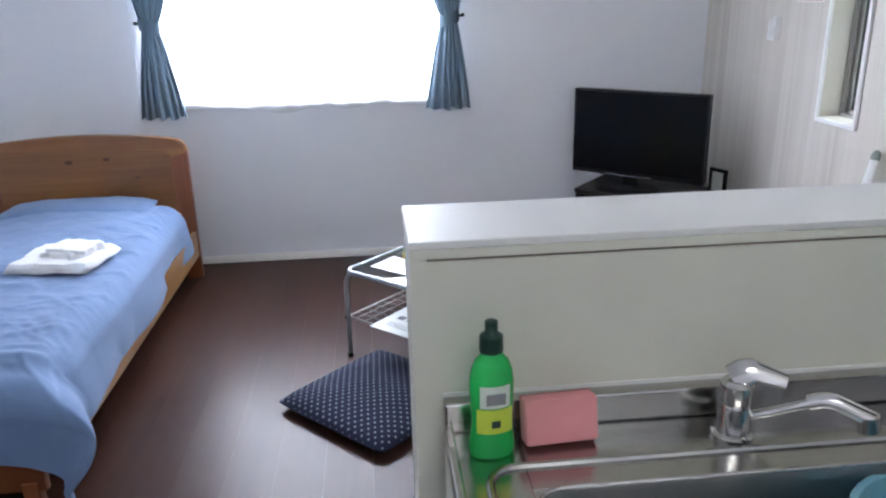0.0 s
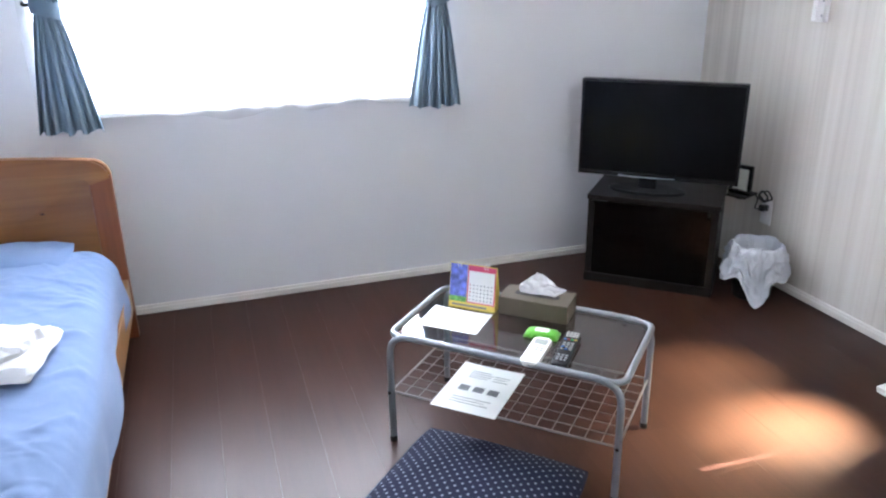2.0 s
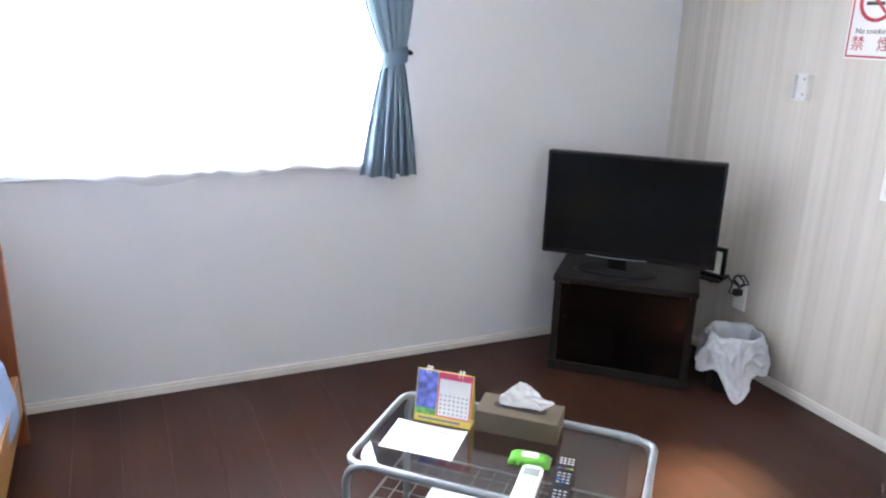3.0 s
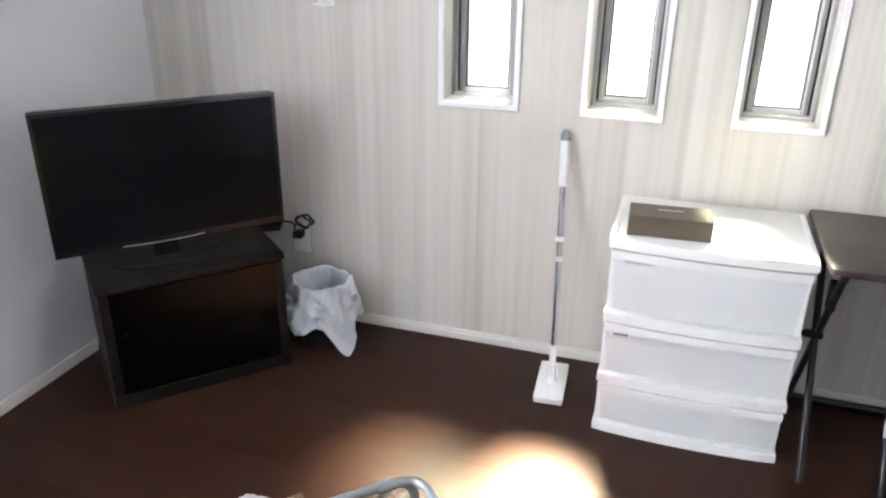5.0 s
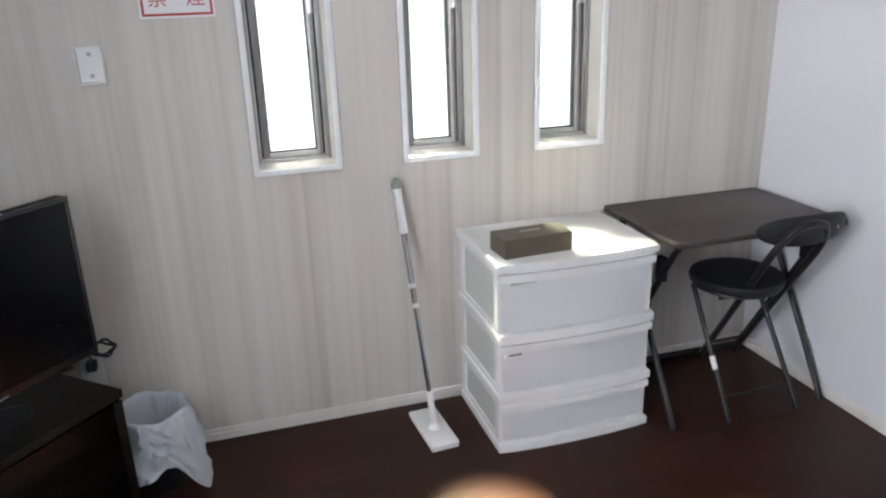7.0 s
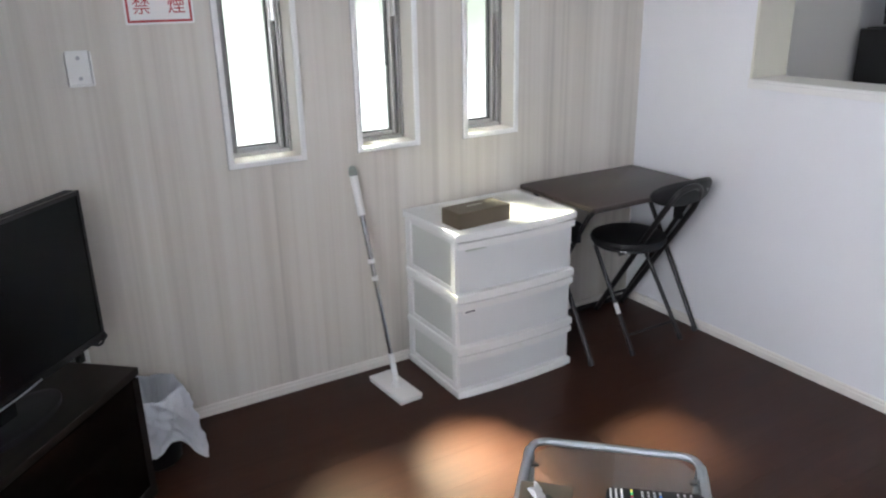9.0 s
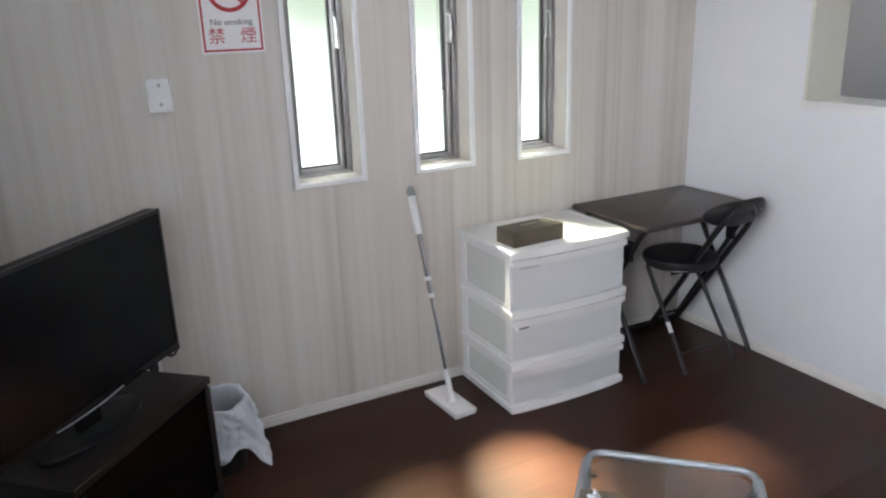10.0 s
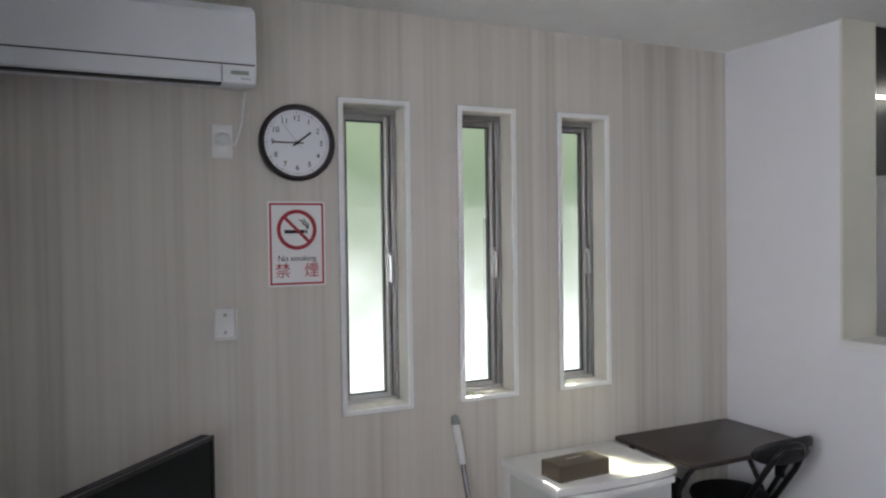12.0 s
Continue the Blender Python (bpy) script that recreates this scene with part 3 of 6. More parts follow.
def narrow_window(number, a, b):
    """White casing proud of the wall, lined reveal, slim aluminium sash with obscured glass and a lever."""
    w = thing(f"window_{number}", pose(0, 0, 0), "tall narrow window with white casing, aluminium sash and obscured glass", "window", kind="structure")
    c = 0.018
    for nm, y0, z0, y1, z1 in (("casing", a, NZ0, a + c, NZ1), ("casing", b - c, NZ0, b, NZ1), ("casing", a + c, NZ0, b - c, NZ0 + c), ("casing", a + c, NZ1 - c, b - c, NZ1)):
        part(nm, box(X1 - 0.012, y0, z0, X1 + 0.085, y1, z1, 0.002), CASING, w)
    # grey strips paint the shadow in the joint between casing and wallpaper
    for y0, z0, y1, z1 in ((a - 0.003, NZ0 - 0.003, a, NZ1 + 0.003), (b, NZ0 - 0.003, b + 0.003, NZ1 + 0.003), (a, NZ0 - 0.003, b, NZ0), (a, NZ1, b, NZ1 + 0.003)):
        part("casing_joint", box(X1 - 0.0015, y0, z0, X1 + 0.004, y1, z1), ALU, w)
    ia, ib, iz0, iz1 = a + c, b - c, NZ0 + c, NZ1 - c
    fx0, fx1 = X1 + 0.085, X1 + 0.150
    f, g, fb, gb = 0.023, 0.020, 0.014, 0.016
    # fixed outer frame, stepped at the sides
    for y0, z0, y1, z1 in ((ia, iz0, ia + f - 0.011, iz1), (ib - f + 0.011, iz0, ib, iz1), (ia + f - 0.011, iz1 - f, ib - f + 0.011, iz1)):
        part("frame_bar", box(fx0, y0, z0, fx1, y1, z1, 0.0015), ALU, w)
    # lighter copy of the frame metal paints the light on this upward face
    part("frame_bar", box(fx0, ia + f - 0.011, iz0, fx1, ib - f + 0.011, iz0 + fb, 0.0015), ALU_LIGHT, w, "aluminium bottom bar, painted brighter for the light on it")
    for y0, y1 in ((ia + f - 0.0105, ia + f - 0.005), (ib - f + 0.005, ib - f + 0.0105)):
        part("frame_step", box(fx0 + 0.012, y0, iz0 + fb, fx1, y1, iz1 - f, 0.001), ALU_LIGHT, w)
    for y0, y1 in ((ia + f - 0.005, ia + f + 0.001), (ib - f - 0.001, ib - f + 0.005)):
        part("frame_groove", box(fx0 + 0.030, y0, iz0 + fb, fx1, y1, iz1 - f), ALU_DARK, w)
    # sash
    sa, sb, sz0, sz1 = ia + f + 0.002, ib - f - 0.002, iz0 + fb + 0.001, iz1 - f - 0.002
    for nm, y0, z0, y1, z1 in (("stile", sa, sz0, sa + g, sz1), ("stile", sb - g, sz0, sb, sz1), ("rail", sa + g, sz1 - g, sb - g, sz1)):
        part(nm, box(fx0 + 0.018, y0, z0, fx1 - 0.008, y1, z1, 0.0015), ALU, w)
    # bottom rail also takes the lighter copy, for the light from above
    part("rail", box(fx0 + 0.018, sa + g, sz0, fx1 - 0.008, sb - g, sz0 + gb, 0.0015), ALU_LIGHT, w)
    part("stile_bead", box(fx0 + 0.013, sa + 0.012, sz0 + 0.002, fx0 + 0.018, sa + 0.016, sz1 - 0.002, 0.001), ALU_LIGHT, w)
    for nm, y0, y1 in (("gasket", sa + g, sa + g + 0.004), ("gasket", sb - g - 0.004, sb - g)):
        part(nm, box(fx0 + 0.024, y0, sz0 + gb, fx1 - 0.016, y1, sz1 - g), ALU_DARK, w)
    part("gasket", box(fx0 + 0.024, sa + g + 0.004, sz0 + gb, fx1 - 0.016, sb - g - 0.004, sz0 + gb + 0.004), ALU_DARK, w)
    part("gasket", box(fx0 + 0.024, sa + g + 0.004, sz1 - g - 0.004, fx1 - 0.016, sb - g - 0.004, sz1 - g), ALU_DARK, w)
    p0, p1, q0, q1 = sa + g + 0.004, sb - g - 0.004, sz0 + gb + 0.004, sz1 - g - 0.004
    bm = bmesh.new()
    if number == 2:
        # slit added beside the stile to let the sun draw a thin streak on the floor
        outline = [(p0, q0), (p1, q0), (p1, q1), (p0, q1), (p0, 1.63), (p0 + 0.017, 1.63), (p0 + 0.017, 1.20), (p0, 1.20)]
        bm = shift(prism(outline, 0.005, axis="x"), fx0 + 0.034, 0, 0)
    else:
        box(fx0 + 0.034, p0, q0, fx0 + 0.039, p1, q1, bm=bm)
    part("pane", bm, OBSCURE, w, "obscured glass")
    # operator lever on the stile
    lever = part("lever_plate", box(fx0 + 0.002, sa - 0.001, 1.38, fx0 + 0.013, sa + 0.013, 1.51, 0.002), ALU, w)
    part("lever", tube(bend([(fx0 + 0.004, sa + 0.010, 1.49), (fx0 - 0.012, sa + 0.010, 1.485), (fx0 - 0.016, sa + 0.010, 1.385)], 0.01), 0.0065, 8), ALU_LIGHT, lever, "bright metal lever", smooth=True)
    return w


for i, (a, b) in enumerate(NARROW):
    narrow_window(i + 1, a, b)

# wide window: lining, sill, sliding sashes
win = thing("window_4", pose(0, 0, 0), "wide sliding window, over-bright behind a sheer curtain", "window", kind="structure")
L = 0.020
for nm, b in (("lining", (WX0, Y1 - 0.010, WZ0 + L, WX0 + L, Y1 + 0.10, WZ1 - L)), ("lining", (WX1 - L, Y1 - 0.010, WZ0 + L, WX1, Y1 + 0.10, WZ1 - L)), ("lining", (WX0, Y1 - 0.010, WZ1 - L, WX1, Y1 + 0.10, WZ1)),
              ("window_sill", (WX0 - 0.01, Y1 - 0.022, WZ0 - 0.004, WX1 + 0.01, Y1 + 0.10, WZ0 + L))):
    part(nm, box(*b, 0.003), CASING, win)
mid = (WX0 + WX1) / 2
for k, (a, b, y) in enumerate(((WX0 + L, mid + 0.02, Y1 + 0.106), (mid - 0.02, WX1 - L, Y1 + 0.128))):
    z0, z1, s = WZ0 + L, WZ1 - L, 0.03
    sash = part("sash", join(join(join(box(a, y, z0, a + s, y + 0.018, z1), box(b - s, y, z0, b, y + 0.018, z1)), box(a + s, y, z0, b - s, y + 0.018, z0 + s)), box(a + s, y, z1 - s, b - s, y + 0.018, z1)), ALU, win)
    pane = part("pane", box(a + s, y + 0.007, z0 + s, b - s, y + 0.011, z1 - s), PANE_GLASS, sash)

# outside: ground, garden and an unseen eave added to block the sun, so that light and view beyond the panes are closed
structure("ground", box(-40, -40, -0.6, 60, 40, -0.5), GRAVEL, "pale gravel ground outside", "ground")
structure("eave", box(XO, KY - 0.3, 2.62, 3.30, Y1 + 0.4, 2.72), OUTSIDE, "unseen plain eave added to keep the sun off the upper panes", "eave")
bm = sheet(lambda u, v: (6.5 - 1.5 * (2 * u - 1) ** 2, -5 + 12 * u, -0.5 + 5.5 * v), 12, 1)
tagged(part("backdrop_garden", bm, garden_view()), "glowing backdrop of blurred green garden, daylight painted white into the ground", "backdrop", kind="structure")
bm = box(-6, 5.5, -0.5, 6, 5.6, 5.0)
tagged(part("backdrop_sky", bm, glow("bright_sky", (1.0, 0.99, 1.0), 0.5)), "over-bright white sky beyond the wide window", "backdrop", kind="structure")

# ---- curtains of the wide window ----


def curtain(name, side, xe, group):
    """A pleated curtain drawn to the side and tied: wide at the rail, gathered at the band, fanned out below."""
    c = thing(name, pose(0, 0, 0), "blue-grey pleated curtain tied back beside the window", "curtain", group)
    zt, zb, zband = 2.16, 0.857, 1.335

    def width(z):
        if z > zband:
            t = (z - zband) / (zt - zband)
            return 0.075 + 0.36 * t ** 0.75
        t = (zband - z) / (zband - zb)
        return 0.075 + 0.165 * t ** 0.8

    def centre(z):
        t = (z - zband) / (zt - zband) if z > zband else (zband - z) / (zband - zb)
        return xe + side * ((-0.085 * t) if z > zband else (-0.012 * t))

    def fn(u, v):
        z = zb + (zt - zb) * v + 0.008 * math.sin(u * 23) * (1 - v) ** 3
        w = width(z)
        amp = 0.008 + 0.013 * min(1, abs(z - zband) / 0.4)
        ph = u * 2 * math.pi * 5.5 + 0.9 * math.sin(u * 9 + 1.3 * side)
        x = centre(z) + (u - 0.5) * w + 0.004 * math.sin(ph * 2 + z * 3)
        y = 2.985 + amp * math.sin(ph) + 0.012 * math.cos(u * math.pi * 2) * (1 if z < zband else 0.5)
        return (x, y, z)

    part("cloth", sheet(fn, 110, 44, 0.0016), CURTAIN, c, smooth=True)
    # band that gathers the cloth, and the hook it hangs on
    ring = [(xe + 0.052 * math.cos(a), 2.985 + 0.042 * math.sin(a), zband + 0.014 * math.cos(a) * side) for a in (2 * math.pi * k / 26 for k in range(26))]
    bm = bmesh.new()
    lo = [bm.verts.new((x, y, z - 0.030)) for x, y, z in ring]
    mi = [bm.verts.new((xe + (x - xe) * 1.05, 2.985 + (y - 2.985) * 1.06, z)) for x, y, z in ring]
    hi = [bm.verts.new((x, y, z + 0.030)) for x, y, z in ring]
    for a, b in ((lo, mi), (mi, hi)):
        for k in range(26):
            bm.faces.new((a[k], a[(k + 1) % 26], b[(k + 1) % 26], b[k]))
    bmesh.ops.solidify(bm, geom=bm.faces[:], thickness=0.003)
    part("tie_band", bm, CURTAIN, c, smooth=True)
    hx = xe + side * 0.052
    part("tie_hook", tube(bend([(hx + side * 0.028, Y1, zband + 0.02), (hx + side * 0.028, 3.02, zband + 0.02), (hx + side * 0.024, 2.99, zband + 0.012), (hx, 2.985, zband + 0.014)], 0.012), 0.006, 8), BLACK_MATT, c, "dark hook", smooth=True)
    return c


curtain("curtain", -1, -0.615, "blue-grey curtains of the wide window")
curtain("curtain", 1, 0.945, "blue-grey curtains of the wide window")
rail = thing("curtain_rail", pose(0, 0, 0), "white double curtain rail above the wide window", "curtain rail")
part("rail", box(-0.95, 2.975, 2.165, 1.25, 2.995, 2.185, 0.003), WHITE_PLASTIC, rail)
part("rail", box(-0.95, 3.015, 2.165, 1.25, 3.033, 2.185, 0.003), WHITE_PLASTIC, rail)
for x in (-0.85, 0.15, 1.15):
    part("bracket", box(x - 0.012, 2.97, 2.185, x + 0.012, Y1, 2.197, 0.002), WHITE_PLASTIC, rail)


def sheer_fn(u, v):
    x = -0.72 + 1.70 * u
    hem = 0.890 + 0.008 * noise.noise(Vector((u * 15.0, 4.1, 0)))
    for at, wide, up in ((0.44, 0.075, -0.030), (0.575, 0.012, 0.030), (0.65, 0.04, -0.016), (0.76, 0.04, 0.036), (0.88, 0.05, -0.014)):
        hem += up * math.exp(-((u - at) / wide) ** 2)
    # the cloth is caught up at one side, so that the sill shows there
    hem += 0.060 * min(1.0, max(0.0, 1.6 - u / 0.19))
    z = hem + (2.165 - hem) * v
    a = 0.004 + 0.004 * v
    return (x, 3.024 + a * math.sin(u * 2 * math.pi * 12 + 1.6 * math.sin(u * 11)), z)


sheer = thing("sheer_curtain", pose(0, 0, 0), "thin white sheer curtain with a wavy hem, glowing with daylight", "curtain")
part("cloth", sheet(sheer_fn, 260, 24), SHEER, sheer, smooth=True)

# ---- bed ----
BX0, BX1, BY0, BY1 = -1.53, -0.47, 0.80, 2.85
bed = thing("bed", pose(0, 0, 0), "single bed of varnished orange pine with an arched headboard", "bed")


def arch(x0, x1, z0, zs, rise, r, n=16):
    """Outline of a board with a gently arched top and rounded shoulders."""
    pts = [(x0, z0), (x1, z0)]
    mid, half = (x0 + x1) / 2, (x1 - x0) / 2

    def top(x):
        return zs + rise * (1 - ((x - mid) / half) ** 2)
    k = 6
    for i in range(k + 1):
        a = radians(90 * i / k)
        pts.append((x1 - r + r * math.cos(a), top(x1 - r) - r + r * math.sin(a)))
    for i in range(1, n):
        x = x1 - r - (x1 - x0 - 2 * r) * i / n
        pts.append((x, top(x)))
    for i in range(k + 1):
        a = radians(90 + 90 * i / k)
        pts.append((x0 + r + r * math.cos(a), top(x0 + r) - r + r * math.sin(a)))
    return pts


hb = part("headboard", shift(prism(arch(BX0 + 0.055, BX1 - 0.055, 0.16, 0.742, 0.040, 0.03), 0.022, 0.004, "y"), 0, BY1 - 0.026, 0), PINE, bed, "arched pine headboard with knots", smooth=True)
# frame round the panel
part("headboard_post", box(BX1 - 0.085, BY1 - 0.034, 0.0, BX1, BY1 + 0.006, 0.715, 0.006), PINE_DARK, bed, smooth=True)
part("headboard_post", box(BX0, BY1 - 0.034, 0.0, BX0 + 0.085, BY1 + 0.006, 0.715, 0.006), PINE_DARK, bed, smooth=True)
pts_out = arch(BX0, BX1, 0.715, 0.768, 0.042, 0.075)[2:]
pts_in = arch(BX0 + 0.085, BX1 - 0.085, 0.60, 0.705, 0.036, 0.03)[2:]
bm = bmesh.new()
fo = [bm.verts.new((x, BY1 - 0.036, z)) for x, z in pts_out]
fi = [bm.verts.new((x, BY1 - 0.036, z)) for x, z in pts_in]
bo = [bm.verts.new((x, BY1 + 0.007, z)) for x, z in pts_out]
bi = [bm.verts.new((x, BY1 + 0.007, z)) for x, z in pts_in]
n = len(pts_out)
for i in range(n - 1):
    bm.faces.new((fo[i], fo[i + 1], fi[i + 1], fi[i]))
    bm.faces.new((bo[i], bi[i], bi[i + 1], bo[i + 1]))
    bm.faces.new((fo[i], bo[i], bo[i + 1], fo[i + 1]))
    bm.faces.new((fi[i], fi[i + 1], bi[i + 1], bi[i]))
for i in (0, n - 1):
    bm.faces.new((fo[i], fi[i], bi[i], bo[i]))
bmesh.ops.bevel(bm, geom=[e for e in bm.edges if e.verts[0] in fo and e.verts[1] in fo], offset=0.008, segments=2, affect="EDGES")
part("headboard_rail", bm, PINE, bed, smooth=True)
for x, z, r in ((-0.885, 0.682, 0.011), (-1.075, 0.672, 0.014), (-0.74, 0.58, 0.006)):
    bm = prism([(x + r * 1.4 * math.cos(a), z + r * 0.8 * math.sin(a)) for a in (2 * math.pi * k / 16 for k in range(16))], 0.001, axis="y")
    part("knot", shift(bm, 0, BY1 - 0.0275, 0), KNOT, bed, "dark knot in the pine")
for x in (BX0 + 0.032, BX1 - 0.028):
    part("side_rail", box(x, BY0 + 0.03, 0.13, x + 0.024, BY1 - 0.034, 0.270, 0.004), PINE_LONG, bed)
part("footboard", shift(prism(arch(BX0 + 0.03, BX1 - 0.03, 0.09, 0.325, 0.02, 0.05), 0.030, 0.004, "y"), 0, BY0, 0), PINE_DARK, bed, smooth=True)
for x in (BX0 + 0.04, BX1 - 0.10):
    part("leg", box(x, BY0 - 0.004, 0, x + 0.05, BY0 + 0.034, 0.12, 0.004), PINE_DARK, bed)
for k in range(9):
    y = BY0 + 0.12 + k * 0.22
    part("slat", box(BX0 + 0.034, y, 0.235, BX1 - 0.034, y + 0.07, 0.25), PINE, bed)
mattress = thing("mattress", pose(0, 0, 0), "white mattress on the pine bed, under the blue cover", "mattress")
part("body", box(BX0 + 0.036, BY0 + 0.036, 0.251, BX1 - 0.060, BY1 - 0.04, 0.395, 0.03, seg=3), TOWEL, mattress, smooth=True)

# pillow under the edge of the cover
pil = thing("pillow", pose(0, 0, 0), "flat blue pillow against the headboard", "pillow")


def pillow_fn(sign):
    def fn(u, v):
        a, b = 2 * u - 1, 2 * v - 1
        h = max(0.0, (1 - abs(a) ** 3.2) * (1 - abs(b) ** 3.2)) ** 0.55
        x = -1.005 + 0.37 * a * (1 - 0.03 * b * b)
        y = 2.665 + 0.145 * b * (1 - 0.04 * a * a)
        z = 0.455 + sign * 0.052 * h + 0.004 * fold(x, y, 14, 3) * (sign > 0)
        return (x, y, z)
    return fn


bm = sheet(pillow_fn(1), 30, 20)
join(bm, sheet(pillow_fn(-1), 30, 20))
bmesh.ops.remove_doubles(bm, verts=bm.verts[:], dist=0.0005)
part("case", bm, BLUE_COTTON, pil, smooth=True)


# direction, stretch, closeness, seed and height of the sets of creases
CREASES = ((0.70, 0.71, 0.20, 11.0, 41.3, 0.0036), (0.88, 0.47, 0.17, 14.0, 44.7, 0.0030), (0.28, 0.96, 0.22, 12.0, 47.9, 0.0026), (0.78, -0.62, 0.24, 15.0, 51.1, 0.0022))


# creases across the bed: place along and across, half length, slant, height
TUCKS = ((1.00, -0.68, 0.13, 0.18, 0.014), (1.06, -0.86, 0.16, -0.10, 0.009), (1.14, -0.64, 0.11, 0.35, 0.008), (1.22, -0.95, 0.13, 0.12, 0.005), (1.36, -0.74, 0.12, 0.42, 0.006), (1.55, -0.84, 0.10, -0.25, 0.004),
         (1.95, -0.60, 0.12, 0.10, 0.008), (2.18, -0.58, 0.14, -0.30, 0.008), (2.30, -0.72, 0.14, -0.22, 0.008), (1.70, -0.58, 0.10, 0.45, 0.007), (1.46, -0.55, 0.10, 0.8, 0.008))


def cover_fn(u, v):
    """Duvet: flat on the bed, rounded over the sides, hanging deep over the foot with a drooping corner."""
    S = 1.395   # width of cloth across
    s = (u - 0.5) * S
    hw = 0.500
    L0 = 2.69  # head end
    run = 2.12 * v
    cx = (BX0 + BX1) / 2
    # across
    a = abs(s)
    r = 0.09
    if a <= hw - r:
        x, dz = s, 0.0
    else:
        t = a - (hw - r)
        q = min(t / (r * 1.57), 1.0)
        ang = q * math.pi / 2
        x = math.copysign(hw - r + r * math.sin(ang), s)
        dz = -r * (1 - math.cos(ang))
        if t > r * 1.57:
            over = t - r * 1.57
            dz -= over
            x += math.copysign(0.012 * math.sin(min(over / 0.2, 1) * 1.4) + 0.012 * math.sin(run * 8.5 + 1) * min(1, over / 0.1), s)
    # along
    yl = L0 - run
    foot = BY0 - 0.035
    dy = 0.0
    if yl < foot + r:
        t = foot + r - yl
        q = min(t / (r * 1.57), 1.0)
        ang = q * math.pi / 2
        yl = foot + r - r * math.sin(ang)
        dz2 = -r * (1 - math.cos(ang))
        if t > r * 1.57:
            over = t - r * 1.57
            dz2 -= over * 0.92
            yl -= 0.05 * min(1, over / 0.2) + 0.018 * math.sin(s * 13 + 0.5) * min(1, over / 0.12)
        dz = min(dz, dz2) + 0.36 * max(dz, dz2)
    x += cx
    y = yl
    z = 0.430 + dz
    soft = 1.0 if a < hw - 0.02 else 0.5
    puff = 0.022 * (1 - (s / hw) ** 2) if a < hw else 0.0
    w = 0.012 * fold(x * 1.0, y * 0.55, 3.0, 1.7) + 0.003 * fold(x + 0.6 * y, y - 0.5 * x, 9.0, 5.2)
    ridge = 1 - abs(fold(x * 1.2 + 0.5 * y, y * 0.8 - 0.3 * x, 5.0, 9.1)) * 2.2
    w += 0.004 * max(0, ridge) ** 3
    ridge = 1 - abs(fold(x - 0.7 * y, y * 0.9, 7.0, 2.4)) * 2.6
    w += 0.003 * max(0, ridge) ** 4
    for sx, sy, f, sd, h in ((1.0, 0.6, 9.0, 3.3, 0.004), (0.3, 1.0, 8.0, 8.8, 0.004)):
        ridge = 1 - abs(fold(x * sx + y * sy, (y * sx - x * sy) * 0.35, f, sd)) * 3.2
        w += h * max(0, ridge) ** 3 * max(0.0, fold(x, y, 2.4, sd + 20) + 0.25) * 1.6
    for c, sn, st, f, sd, h in CREASES:
        p, q = x * c + y * sn, (y * c - x * sn) * st
        ridge = 1 - abs(fold(p, q, f, sd)) * 3.6
        if ridge > 0:
            w += 0.9 * h * ridge ** 2 * max(0.0, min(1.0, 0.5 + 2.2 * fold(x, y, 3.2, sd + 31)))
    # short creases pushed up across the bed above the foot
    for cy, cx_, half_w, slope, h in TUCKS:
        q = (x - cx_) / half_w
        if abs(q) < 1:
            w += h * (1 - q * q) ** 2 * math.exp(-((y - cy - slope * (x - cx_) - 0.012 * math.sin(q * 5)) / 0.017) ** 2)
    if y < 1.35:
        k = 1 - abs(y - 0.90 + 0.05 * math.sin(x * 4 + 1.0)) / 0.09
        w += 0.020 * max(0, k) ** 2
    z += (w + puff) * soft
    if y > 2.45:
        z += 0.030 * min(1, (y - 2.45) / 0.2) * max(0.0, 1 - (a / 0.36) ** 4)
    side = (1 if s > 0 else 0.3) * min(1, a / 0.4)
    x += (0.028 * min(1.0, max(0.0, (2.5 - y) / 0.8)) + 0.085 * min(1.3, max(0.0, (1.2 - y) / 0.45)) ** 1.5) * side
    if y < 0.95 and a > 0.3:
        z -= 0.07 * min(1, (a - 0.3) / 0.35) * min(1, (0.95 - y) / 0.2)
    # the hem is drawn in just before the foot and its corner lies outwards
    near = math.exp(-((y - 0.93) / 0.07) ** 2)
    x -= 0.030 * near * side * max(0.0, min(1.0, (a - 0.25) / 0.25))
    low = max(0.0, min(1.0, (0.86 - y) / 0.14))
    x += 0.020 * low * low * (3 - 2 * low) * side
    # the foot end swells outwards half-way down and its tip hangs back in
    if y < 0.95:
        hang = max(0.0, min(1.0, (0.38 - z) / 0.24))
        x += side * (0.055 * math.sin(math.pi * hang) - 0.050 * hang * hang)
    return (x, y, max(z, 0.03))


duvet = thing("duvet", pose(0, 0, 0), "rumpled plain blue cotton duvet spread over the bed", "duvet")
part("cover", sheet(cover_fn, 200, 300, 0.012), BLUE_COTTON, duvet, smooth=True)
hem = [cover_fn(1.0, k / 60) for k in range(61)] + [cover_fn(1 - k / 50, 1.0) for k in range(1, 51)] + [cover_fn(0.0, 1 - k / 60) for k in range(1, 61)]
part("hem", tube(hem, 0.0055, 6), BLUE_COTTON, duvet, "stitched hem of the cover", smooth=True)

# folded towels on the bed
tow = thing("bath_towel", pose(-0.752, 1.80, 0.474, 0, 0, -8), "folded white bath towel lying on the blue duvet", "towel")


